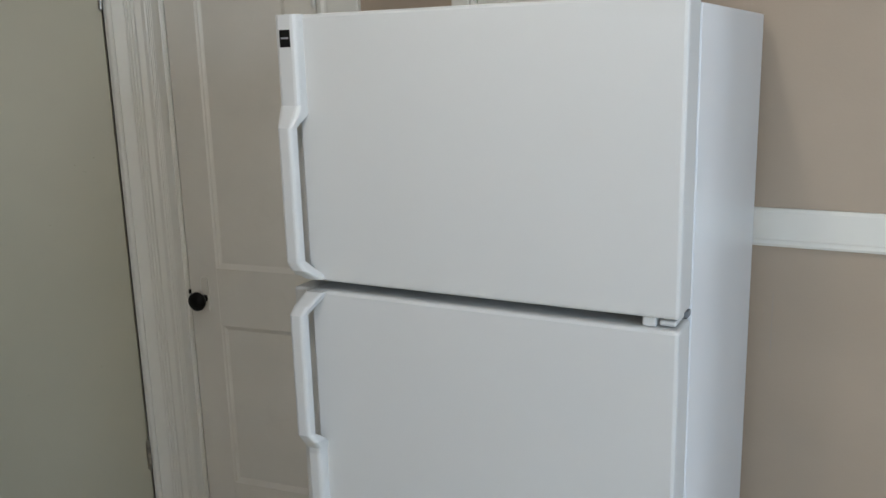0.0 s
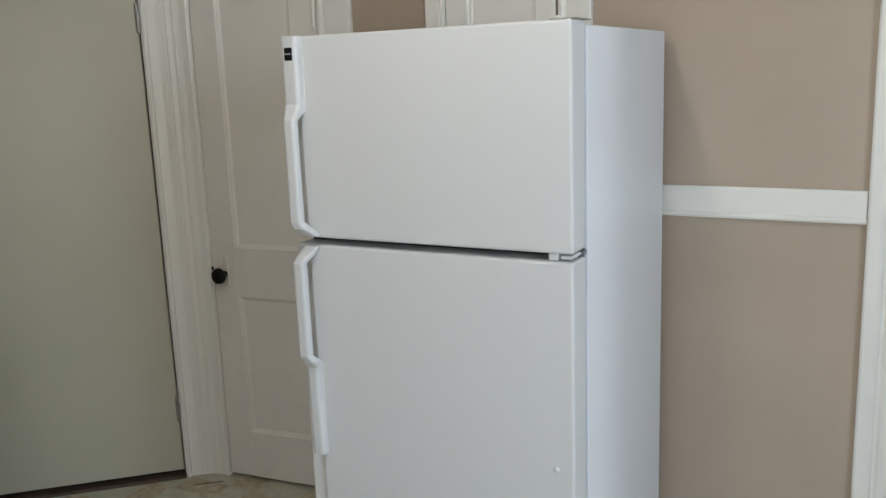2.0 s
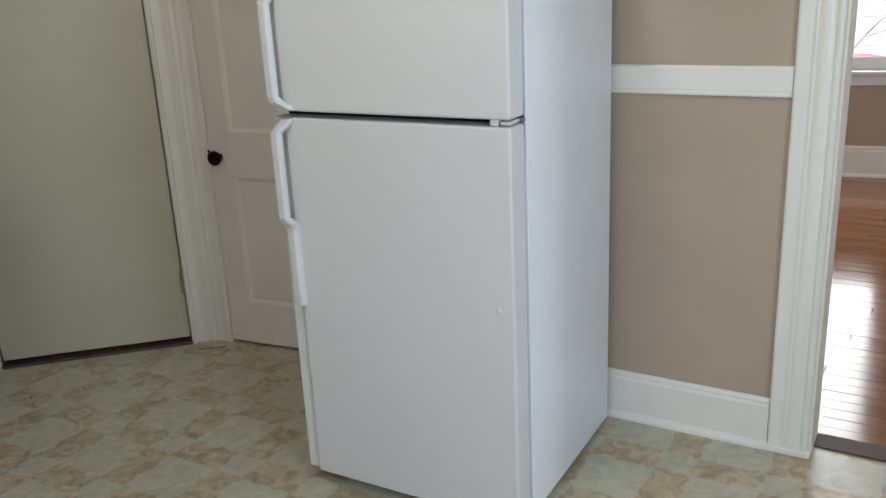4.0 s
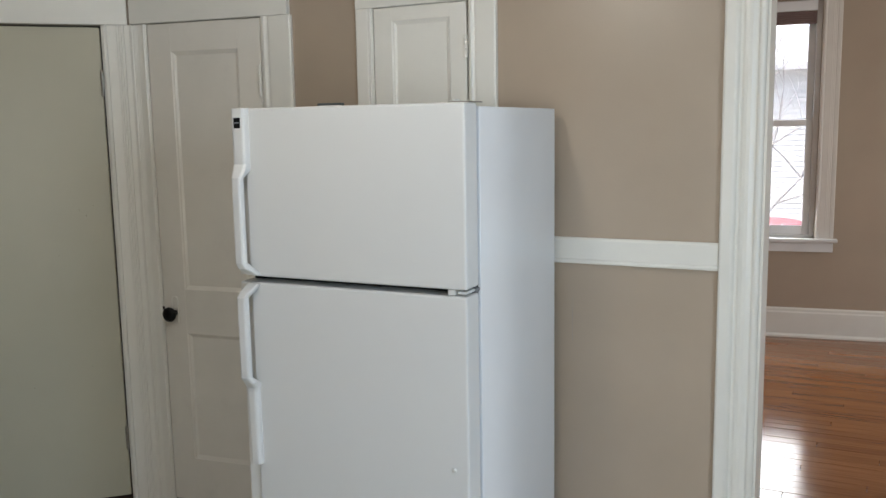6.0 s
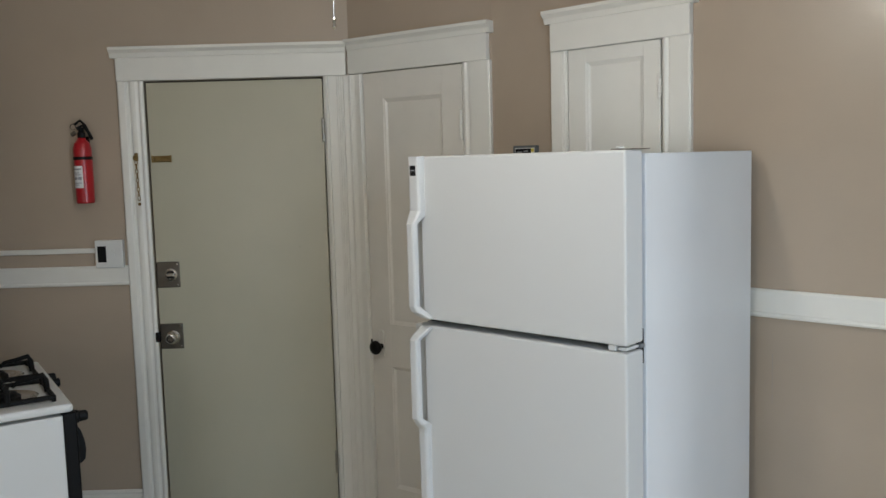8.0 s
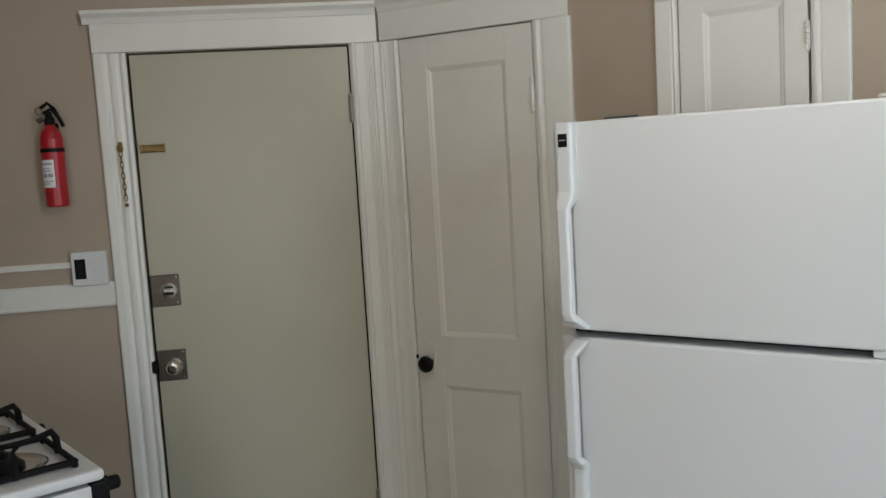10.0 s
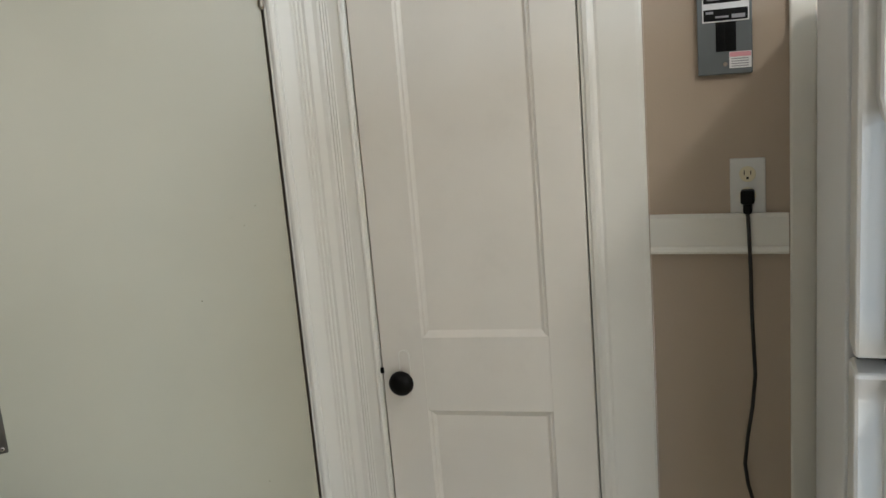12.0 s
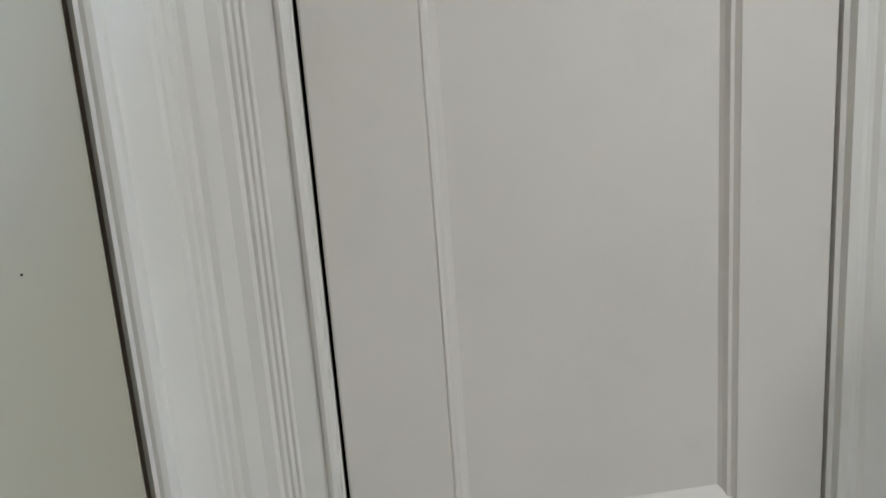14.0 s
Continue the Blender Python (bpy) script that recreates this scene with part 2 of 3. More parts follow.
def part(name, bm, mat, parent=None, label="", smooth=False, m=None):
    bmesh.ops.recalc_face_normals(bm, faces=bm.faces)
    me = bpy.data.meshes.new(name)
    bm.to_mesh(me)
    bm.free()
    me.materials.append(mat)
    if smooth:
        me.shade_smooth()
    ob = new(name, me)
    if parent:
        ob.parent = parent
    if m is not None:
        ob.matrix_basis = m
    if label:
        tagged(ob, label)
    return ob


def thing(name, m, label, category, group="", kind=""):
    ob = new(name)
    ob.empty_display_size = 0.1
    ob.matrix_basis = m
    return tagged(ob, label, category, group, kind)


# Wall frames: x along the wall to the right, y into the wall, z up; the room lies at y < 0.
WB = pose(2.635, 0, 0)
WC = pose(1.8928, -0.0967, 0, 0, 0, 7.425)
WA = pose(1.8928, -0.0967, 0, 0, 0, 44.03)
LEN_C = 0.748
H = 2.95


def setting(name, bm, mat, m=None, label=""):
    return tagged(part(name, bm, mat, None, label, m=m), kind="structure")


# ---- large structure ----
kitchen_floor = setting("floor", boxes((-0.5, 6.2, -4.7, 0.14, -0.12, 0.0)), VINYL, label="worn beige patterned sheet vinyl kitchen floor")
b = bmesh.new()
for cx, cy, cw, cd in ((2.16, -0.42, 0.006, 0.004), (2.30, -0.36, 0.004, 0.003), (1.62, -0.86, 0.007, 0.005), (1.78, -0.20, 0.005, 0.004), (2.62, -0.20, 0.004, 0.004)):
    box(b, cx, cx + cw, cy, cy + cd, -0.0005, 0.0025, bev=0.0006, seg=1)
extrude(b, [(1.985, -0.150), (1.990, -0.154), (1.905, -0.232), (1.900, -0.230)], "z", -0.0005, 0.0008)
part("floor_specks", b, DARK, kitchen_floor, "dark crumbs and a short crack in the vinyl")
setting("ceiling", boxes((-0.5, 6.2, -4.7, 0.14, H, H + 0.1)), CEIL)
T = 0.14
# the fridge wall, with the built-in cupboard and the doorway
setting("wall_north", boxes(
    (0.0, 0.361, 0, T, 0, H), (0.361, 0.742, 0, T, 2.035, H), (0.361, 0.742, 0, T, 0, 0.18),
    (0.742, 1.725, 0, T, 0, H), (1.725, 2.60, 0, T, 2.035, H), (2.60, 3.40, 0, T, 0, H)), WALL, WB, "taupe painted kitchen wall with small scuffs")
setting("wall_closet", boxes((0.0, 0.083, 0, T, 0, H), (0.083, 0.612, 0, T, 2.037, H), (0.612, LEN_C, 0, T, 0, H)), WALL, WC, "taupe painted wall round the closet door")
setting("wall_entry", boxes((-2.5, -0.905, 0, T, 0, H), (-0.905, -0.113, 0, T, 2.033, H), (-0.113, 0.0, 0, T, 0, H)), WALL, WA, "taupe painted wall round the entry door")
# plain walls that close the room
STOVE = pose(2.118, -1.511, 0, 0, 0, 166)
setting("wall_stove", boxes((-0.10, 2.3, 0.67, 0.77, 0, H)), WALL, STOVE)
setting("wall_west", boxes((1.95, 2.05, -4.4, -2.2, 0, H)), WALL)
setting("wall_south", boxes((1.95, 4.0, -4.5, -4.4, 0, H), (4.0, 5.0, -4.5, -4.4, 0, 0.8), (4.0, 5.0, -4.5, -4.4, 2.2, H), (5.0, 6.0, -4.5, -4.4, 0, H)), WALL)
setting("wall_east", boxes((5.9, 6.0, -4.4, -2.65, 0, H), (5.9, 6.0, -2.65, -1.75, 0, 0.8), (5.9, 6.0, -2.65, -1.75, 2.2, H), (5.9, 6.0, -1.75, 0.0, 0, H)), WALL)
# closet and cupboard backs behind the closed doors
setting("wall_closet_back", boxes((0.02, 0.70, T + 0.02, T + 0.06, 0, H)), WALL, WC)
setting("wall_entry_back", boxes((-1.0, 0.0, T + 0.03, T + 0.07, 0, H)), WALL, WA)
setting("wall_cupboard_back", boxes((0.3, 0.8, T + 0.003, T + 0.04, 0.1, 2.1)), WALL, WB)


# ---- trim ----
REEDED = [(0, 0), (0, .46), (.03, .54), (.05, .76), (.09, .92), (.14, .95), (.18, .86), (.21, .56), (.25, .60), (.50, .66), (.54, .73), (.58, .65),
          (.62, .74), (.66, .66), (.70, .76), (.75, .68), (.80, .86), (.96, .92), (.99, .87), (1, .80), (1, 0)]
PLAIN = [(0, 0), (0, .48), (.04, .56), (.07, .86), (.14, .94), (.20, .72), (.25, .66), (.30, .78), (.37, .80), (.90, .88), (.96, .86), (1, .74), (1, 0)]
BANDED = [(0, 0), (0, .45), (.04, .60), (.09, .70), (.15, .66), (.20, .42), (.25, .46), (.33, .62), (.42, .66), (.50, .60), (.56, .40), (.61, .46), (.66, .78), (.72, .92), (.94, .96), (.98, .88), (1, .74), (1, 0)]


def casing(bm, x0, x1, z0, z1, flip=False, proud=0.022, rows=REEDED):
    """An upright moulded casing board between x0 (opening side, unless flipped) and x1."""
    w = x1 - x0
    prof = [((1 - u if flip else u) * w + x0, -d * proud) for u, d in rows]
    return extrude(bm, prof, "z", z0, z1)


def hood(bm, x0, x1, z0, z1, left=True, right=True, deep=0.05):
    """A door head: a flat frieze and a crown moulding on top."""
    lo, hi = (0.021 if left else 0.0), (0.019 if right else 0.0)
    box(bm, x0, x1, -0.026, 0, z0, z1 - 0.045, bev=0.002, seg=1)
    prof = [(0, z1 - 0.045), (-0.028, z1 - 0.045), (-0.031, z1 - 0.035), (-0.034, z1 - 0.026), (-0.042, z1 - 0.019), (-deep + 0.003, z1 - 0.015), (-deep, z1 - 0.012), (-deep, z1), (0, z1)]
    extrude(bm, prof, "x", x0 - lo, x1 + hi)
    return bm


def trim(name, bm, m, label):
    return setting(name, bm, TRIM, m, label)


trim("trim_entry_left", casing(bmesh.new(), -1.017, -0.9055, 0, 2.035, True, rows=BANDED), WA, "white fluted door casing with layered paint")
trim("trim_entry_right", casing(bmesh.new(), -0.1155, -0.001, 0, 2.035), WA, "white fluted door casing with layered paint")
trim("trim_entry_head", hood(bmesh.new(), -1.017, -0.012, 2.035, 2.180, True, False), WA, "white door head with crown moulding")
trim("trim_closet_left", casing(bmesh.new(), 0.002, 0.0825, 0, 2.035, True), WC, "white fluted door casing with layered paint")
trim("trim_closet_right", casing(bmesh.new(), 0.6115, 0.7455, 0, 2.037, rows=PLAIN), WC, "white fluted door casing with layered paint")
trim("trim_closet_head", hood(bmesh.new(), 0.014, 0.738, 2.037, 2.185, False, True), WC, "white door head with crown moulding")
trim("trim_cupboard_left", casing(bmesh.new(), 0.292, 0.361, 0, 2.033, True, rows=PLAIN), WB, "white cupboard casing")
trim("trim_cupboard_right", casing(bmesh.new(), 0.7445, 0.850, 0, 2.033, rows=PLAIN), WB, "white cupboard casing")
trim("trim_cupboard_head", hood(bmesh.new(), 0.296, 0.850, 2.033, 2.178), WB, "white cupboard head with crown moulding")
trim("trim_doorway_left", casing(bmesh.new(), 1.602, 1.7245, 0, 2.045, True, 0.026, BANDED), WB, "white fluted doorway casing")
trim("trim_doorway_right", casing(bmesh.new(), 2.602, 2.733, 0, 2.045, False, 0.026, BANDED), WB, "white fluted doorway casing")
trim("trim_doorway_head", hood(bmesh.new(), 1.597, 2.738, 2.045, 2.20), WB, "white doorway head")
trim("trim_doorway_jamb", boxes((1.725, 1.733, -0.008, T + 0.004, 0, 2.03), (2.588, 2.60, -0.004, T + 0.004, 0, 2.03), (1.733, 2.588, -0.004, T + 0.004, 2.03, 2.0345)), WB, "white doorway jamb")
trim("trim_doorway_plinth", boxes((1.592, 1.733, -0.031, -0.001, 0, 0.022), bev=0.004), WB, "white shoe block at the casing foot")


def chair_rail(bm, x0, x1, zt=1.224, zb=1.137):
    prof = [(0, zb), (-0.018, zb), (-0.021, zb + 0.006), (-0.018, zb + 0.012), (-0.013, zb + 0.016), (-0.014, zb + 0.018), (-0.014, zt - 0.008), (-0.010, zt), (0, zt)]
    return extrude(bm, prof, "x", x0, x1)


def baseboard(bm, x0, x1, h=0.175):
    prof = [(0, 0), (-0.030, 0), (-0.030, 0.010), (-0.022, 0.022), (-0.016, 0.026), (-0.016, h - 0.028), (-0.012, h - 0.018), (-0.013, h - 0.010), (-0.006, h), (0, h)]
    return extrude(bm, prof, "x", x0, x1)


trim("trim_chair_rail", chair_rail(bmesh.new(), 0.001, 0.290), WB, "white chair rail moulding")
trim("trim_chair_rail", chair_rail(bmesh.new(), 0.852, 1.600), WB, "white chair rail moulding")
trim("trim_chair_rail", chair_rail(bmesh.new(), -2.5, -1.019), WA, "white chair rail moulding")
trim("baseboard", baseboard(bmesh.new(), 0.006, 0.290), WB, "tall white baseboard")
trim("baseboard", baseboard(bmesh.new(), 0.852, 1.600), WB, "tall white baseboard")
trim("baseboard", baseboard(bmesh.new(), 0.364, 0.737), WB, "tall white baseboard")
trim("baseboard", baseboard(bmesh.new(), -2.5, -1.019, 0.185), WA, "tall white baseboard")
trim("baseboard", baseboard(bmesh.new(), 2.735, 3.26), WB, "tall white baseboard")
setting("trim_threshold", boxes((-0.899, -0.113, -0.030, T, 0.0, 0.012), bev=0.002), THRESH, WA, "worn dark wooden threshold under the entry door")
setting("trim_doorway_threshold", boxes((1.733, 2.588, 0.06, T + 0.01, 0.0, 0.006)), THRESH, WB, "dark worn threshold strip")

# ---- doors ----
def hinge(parent, x, y, z, h, mat):
    b = bmesh.new()
    n = 5
    for k in range(n):
        lathe(b, [(0, 0.006), (0.001, 0.0074), (h / n - 0.0018, 0.0074), (h / n - 0.0008, 0.006)], (x, y, z + k * h / n), (x, y, z + h), 12)
    cyl(b, (x, y, z - 0.006), (x, y, z), 0.003, 0.006, 10)
    cyl(b, (x, y, z + h), (x, y, z + h + 0.006), 0.006, 0.003, 10)
    return part("hinge", b, mat, parent, "worn steel butt hinge" if mat == HINGE else "white painted butt hinge")


entry = thing("door_1", WA, "closed flat cream entry door with two locks", "door", kind="structure")
part("door_leaf", boxes((-0.8955, -0.1215, -0.007, 0.034, 0.030, 2.026), bev=0.003), ENTRY, entry)
part("door_gap", boxes((-0.905, -0.113, 0.040, 0.10, 0.012, 2.033)), DARK, entry)
for z in (1.752, 0.243):
    hinge(entry, -0.1215, -0.017, z, 0.098, HINGE)


def lock(z, kind):
    """A square steel plate with a cylinder lock or a knob, screwed to the door."""
    ob = part("lock_plate", boxes((-0.8945, -0.791, -0.0125, -0.0065, z - 0.058, z + 0.058), bev=0.0035), STEEL, entry, "worn square steel lock plate")
    b = bmesh.new()
    for sx, sz in ((-0.802, 0.047), (-0.802, -0.047)):
        lathe(b, [(0, 0.005), (0.0015, 0.005), (0.003, 0.0025)], (sx, -0.0125, z + sz), (sx, -0.2, z + sz), 10)
    part("screws", b, CHROME, ob)
    b = bmesh.new()
    cx = -0.829 if kind == "deadbolt" else -0.835
    if kind == "deadbolt":
        lathe(b, [(0, 0.029), (0.006, 0.029), (0.010, 0.025), (0.011, 0.021), (0.009, 0.020)], (cx, -0.012, z), (cx, -1, z), 28)
        box(b, cx - 0.019, cx + 0.019, -0.038, -0.020, z - 0.006, z + 0.006, bev=0.003)
        rec = bmesh.new()
        for sz in (-1, 1):
            extrude(rec, [(cx + 0.018 * math.cos(a), z + sz * (0.008 + 0.010 * math.sin(a))) for a in [q * math.pi / 8 for q in range(9)]], "y", -0.0222, -0.018)
        part("finger_recess", rec, BLACK, ob, "dark recess beside the thumb turn")
        part("thumb_turn", b, CHROME, ob, "polished deadbolt thumb turn")
    else:
        lathe(b, [(0, 0.031), (0.005, 0.031), (0.010, 0.024), (0.018, 0.018), (0.026, 0.018), (0.032, 0.022), (0.042, 0.024), (0.047, 0.020), (0.048, 0.012), (0.046, 0.010)], (cx, -0.012, z - 0.004), (cx, -1, z - 0.004), 28)
        part("lock_knob", b, CHROME, ob, "polished round lock knob")
        rec = bmesh.new()
        lathe(rec, [(0, 0.0095), (0.0015, 0.0095)], (cx, -0.0585, z - 0.004), (cx, -1, z - 0.004), 20)
        part("key_button", rec, STEEL, ob)
        part("bolt", boxes((-0.916, -0.894, -0.020, 0.008, z - 0.026, z + 0.020), bev=0.006), BLACK, ob, "dark latch bolt")


lock(1.176, "deadbolt")
lock(0.897, "knob")
bolt = part("chain_track", boxes((-0.882, -0.798, -0.015, -0.0065, 1.679, 1.707), bev=0.002), BRASS, entry, "brass door chain track")
part("slot_rails", boxes((-0.880, -0.800, -0.021, -0.015, 1.698, 1.705), (-0.880, -0.800, -0.021, -0.015, 1.681, 1.688), bev=0.002), BRASS, bolt)
part("end_stops", boxes((-0.884, -0.876, -0.023, -0.015, 1.677, 1.709), (-0.804, -0.796, -0.023, -0.015, 1.677, 1.709), bev=0.002), BRASS, bolt)

# the chain hangs on the casing
chain = thing("door_chain", WA, "brass security chain hanging on the white casing", "door chain")
part("anchor_plate", boxes((-0.957, -0.941, -0.030, -0.020, 1.685, 1.722), bev=0.003), BRASS, chain)
b = bmesh.new()
tube(b, [(-0.949 + 0.009 * math.cos(a), -0.034, 1.700 + 0.011 * math.sin(a)) for a in [k * math.pi / 7 for k in range(15)]], 0.0032, 6)
part("ring", b, BRASS, chain)
for k in range(9):
    b = bmesh.new()
    z = 1.680 - k * 0.0195
    turn = k % 2
    pts = []
    for j in range(13):
        a = j * math.pi / 6
        e, h2 = 0.0055 * math.cos(a), 0.0125 * math.sin(a)
        pts.append((-0.949 + 0.0005 * k + (e if not turn else 0), -0.031 + (e if turn else 0), z + h2))
    tube(b, pts, 0.0019, 5)
    part("link", b, BRASS, chain)
b = bmesh.new()
lathe(b, [(0, 0.004), (0.004, 0.007), (0.008, 0.007), (0.012, 0.003)], (-0.944, -0.025, 1.497), (-0.944, -1, 1.497), 12)
part("end_button", b, BRASS, chain)


def panel_door(bm, x0, x1, z0, z1, y0, thick, panels, rail=0.016, sink=0.010):
    """A framed door: stiles and rails round sunk panels, with a bead at each panel's edge."""
    px0, px1 = panels[0][0], panels[0][1]
    yb = y0 + thick
    box(bm, x0, px0, y0, yb, z0, z1, bev=0.002, seg=1)
    box(bm, px1, x1, y0, yb, z0, z1, bev=0.002, seg=1)
    zs = [z0] + [v for p in sorted(panels, key=lambda q: q[2]) for v in p[2:]] + [z1]
    for k in range(0, len(zs), 2):
        box(bm, px0 - 0.001, px1 + 0.001, y0 + 0.0002, yb, zs[k], zs[k + 1])
    for a, c, lo, hi in panels:
        box(bm, a - 0.001, c + 0.001, y0 + sink, yb - 0.004, lo - 0.001, hi + 0.001)
        for prof, axis, s0, s1 in (
                ([(a, y0), (a + 0.004, y0 + 0.003), (a + 0.008, y0 + 0.0035), (a + 0.012, y0 + 0.008), (a + rail, y0 + sink), (a, y0 + sink)], "z", lo, hi),
                ([(c, y0), (c - 0.004, y0 + 0.003), (c - 0.008, y0 + 0.0035), (c - 0.012, y0 + 0.008), (c - rail, y0 + sink), (c, y0 + sink)], "z", lo, hi),
                ([(y0, lo), (y0 + 0.003, lo + 0.004), (y0 + 0.008, lo + 0.012), (y0 + sink, lo + rail), (y0 + sink, lo)], "x", a, c),
                ([(y0, hi), (y0 + 0.003, hi - 0.004), (y0 + 0.008, hi - 0.012), (y0 + sink, hi - rail), (y0 + sink, hi)], "x", a, c)):
            extrude(bm, prof, axis, s0, s1)
    return bm


closet = thing("door_2", WC, "closed old white panelled closet door with black knob", "door", kind="structure")
part("door_leaf", panel_door(bmesh.new(), 0.0865, 0.6075, 0.012, 2.0335, -0.010, 0.036, [(0.196, 0.505, 0.943, 1.922), (0.196, 0.505, 0.20, 0.754)], sink=0.011), CLOSET, closet)
part("door_gap", boxes((0.083, 0.612, 0.034, 0.10, 0.0, 2.037)), DARK, closet)
for z in (1.735, 0.20):
    hinge(closet, 0.606, -0.019, z, 0.115, TRIM)
plate = bmesh.new()
pts = [(0.146 + 0.013 * math.cos(a), 0.900 + 0.013 * math.sin(a)) for a in [k * math.pi / 8 for k in range(9)]] + [(0.133, 0.800), (0.159, 0.800)]
extrude(plate, pts, "y", -0.0165, -0.009)
esc = part("escutcheon", plate, CLOSET, closet, "painted-over escutcheon plate")
b = bmesh.new()
tube(b, [(0.133, -0.0168, 0.802)] + [(0.146 + 0.013 * math.cos(a), -0.0168, 0.900 + 0.013 * math.sin(a)) for a in [math.pi - k * math.pi / 8 for k in range(9)]] + [(0.159, -0.0168, 0.802)], 0.0018, 6)
part("rim", b, TRIM, esc)
b = bmesh.new()
lathe(b, [(0, 0.012), (0.008, 0.011), (0.022, 0.010), (0.028, 0.016), (0.034, 0.027), (0.042, 0.0310), (0.050, 0.030), (0.057, 0.023), (0.060, 0.010)], (0.147, -0.015, 0.843), (0.147, -1, 0.843), 32)
part("door_knob", b, KNOB, closet, "round black ceramic door knob", smooth=True)
part("latch", boxes((0.081, 0.090, -0.0125, -0.004, 0.852, 0.866)), BLACK, closet)

b = bmesh.new()
for sx, sz in ((-0.191, 1.305), (-0.248, 1.285), (-0.222, 1.262), (-0.24, 0.62), (-0.47, 0.55), (-0.34, 1.10)):
    cyl(b, (sx, -0.0076, sz), (sx, -0.004, sz), 0.0011, seg=8)
part("door_specks", b, DARK, entry, "small dark nail holes")

cup = thing("cupboard_door", WB, "white panelled built-in cupboard door above the refrigerator", "cupboard")
part("door_leaf", panel_door(bmesh.new(), 0.3655, 0.7365, 0.184, 2.0315, -0.011, 0.032, [(0.441, 0.672, 1.23, 1.984), (0.441, 0.672, 0.30, 1.12)]), TRIM, cup)
part("door_gap", boxes((0.361, 0.742, 0.028, 0.08, 0.18, 2.035)), DARK, cup)
hinge(cup, 0.738, -0.019, 1.84, 0.075, TRIM)
hinge(cup, 0.738, -0.019, 0.35, 0.075, TRIM)
setting("wall_crack", boxes((1.1200, 1.1205, -0.0004, 0.001, 0.86, 1.02), (1.155, 1.1554, -0.0004, 0.001, 0.42, 0.50)), GREYPRINT, WB)

# ---- refrigerator ----
FRIDGE = pose(3.711, -0.068, 0, 0, 0, 1.14) @ pose(-0.745, -0.743, 0)   # local: x 0..0.75, front at y 0, back at y 0.743
fridge = thing("refrigerator", FRIDGE, "white two-door top-freezer refrigerator with moulded handles", "refrigerator")
# The cabinet's paler, bluer colour carries the window light on its side.
part("cabinet", boxes((0.010, 0.748, 0.100, 0.743, 0.020, 1.655), bev=0.003), ENAMEL_SIDE_DAYLIT, fridge, "white textured steel cabinet")
part("gasket", boxes((0.026, 0.736, 0.080, 0.102, 1.190, 1.645), (0.026, 0.736, 0.080, 0.102, 0.06, 1.140)), GASKET, fridge)
part("divider", boxes((0.022, 0.740, 0.070, 0.101, 1.120, 1.210)), BLACK, fridge)


def fridge_door(name, z0, z1):
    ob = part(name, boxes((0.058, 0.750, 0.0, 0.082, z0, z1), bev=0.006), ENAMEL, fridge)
    part("edge_trim", boxes((0.013, 0.0585, 0.010, 0.082, z0 + 0.001, z1 - 0.001), bev=0.006), PLASTIC, ob)
    return ob


def handle(parent, rows):
    """A moulded handle: cross sections (z, left, right, front, back) joined in a loft."""
    bm = bmesh.new()
    rings = []
    for z, l, r, f, k in rows:
        c = min(0.010, (r - l) * 0.3, max(0.004, (k - f) * 0.45))
        arc = [(l + c * (1 - math.cos(a)), f + c * (1 - math.sin(a))) for a in (0, radians(30), radians(60), radians(90))]
        arc += [(l + r - x, y) for x, y in arc[::-1]]
        rings.append([bm.verts.new((x, y, z)) for x, y in [(l, k)] + arc + [(r, k)]])
    for p, q in zip(rings, rings[1:]):
        for i in range(len(p)):
            bm.faces.new((p[i], p[(i + 1) % len(p)], q[(i + 1) % len(p)], q[i]))
    bm.faces.new(rings[0])
    bm.faces.new(rings[-1][::-1])
    return part("handle", bm, ENAMEL, parent, "white moulded plastic handle")


fz = fridge_door("freezer_door", 1.180, 1.664)
handle(fz, [(1.664, 0.033, 0.078, -0.024, 0.012), (1.506, 0.033, 0.078, -0.024, 0.012), (1.486, 0.036, 0.078, -0.036, -0.004), (1.468, 0.042, 0.074, -0.048, -0.030),
            (1.224, 0.042, 0.074, -0.048, -0.030), (1.208, 0.046, 0.082, -0.044, -0.014), (1.186, 0.056, 0.096, -0.016, 0.008)])
box_bm = boxes((0.038, 0.060, -0.0275, -0.0255, 1.608, 1.638), bev=0.0005)
badge = part("badge", box_bm, BLACK, fz, "small square black badge", m=pose(0.007, 0.002, 0))
part("badge_mark", boxes((0.041, 0.057, -0.0282, -0.0274, 1.622, 1.625)), GREYPRINT, badge)
fd = fridge_door("fridge_door", 0.045, 1.162)
handle(fd, [(1.160, 0.054, 0.096, -0.012, 0.008), (1.138, 0.046, 0.084, -0.040, -0.012), (1.122, 0.042, 0.074, -0.050, -0.032), (0.884, 0.042, 0.074, -0.050, -0.032),
            (0.868, 0.044, 0.082, -0.042, -0.012), (0.848, 0.042, 0.078, -0.024, 0.010), (0.835, 0.040, 0.076, -0.022, 0.012), (0.610, 0.040, 0.076, -0.018, 0.012)])
b = bmesh.new()
lathe(b, [(0, 0.006), (0.004, 0.006), (0.006, 0.003)], (0.708, 0.0, 0.686), (0.708, -1, 0.686), 10)
part("door_button", b, PLASTIC, fd)
part("hinge_mid", boxes((0.690, 0.712, 0.010, 0.040, 1.163, 1.179), (0.716, 0.742, 0.014, 0.085, 1.165, 1.174), bev=0.003), PLASTIC, fridge, "white plastic centre hinge")
part("hinge_pin", boxes((0.738, 0.7485, 0.072, 0.092, 1.164, 1.175), bev=0.002), GASKET, fridge)
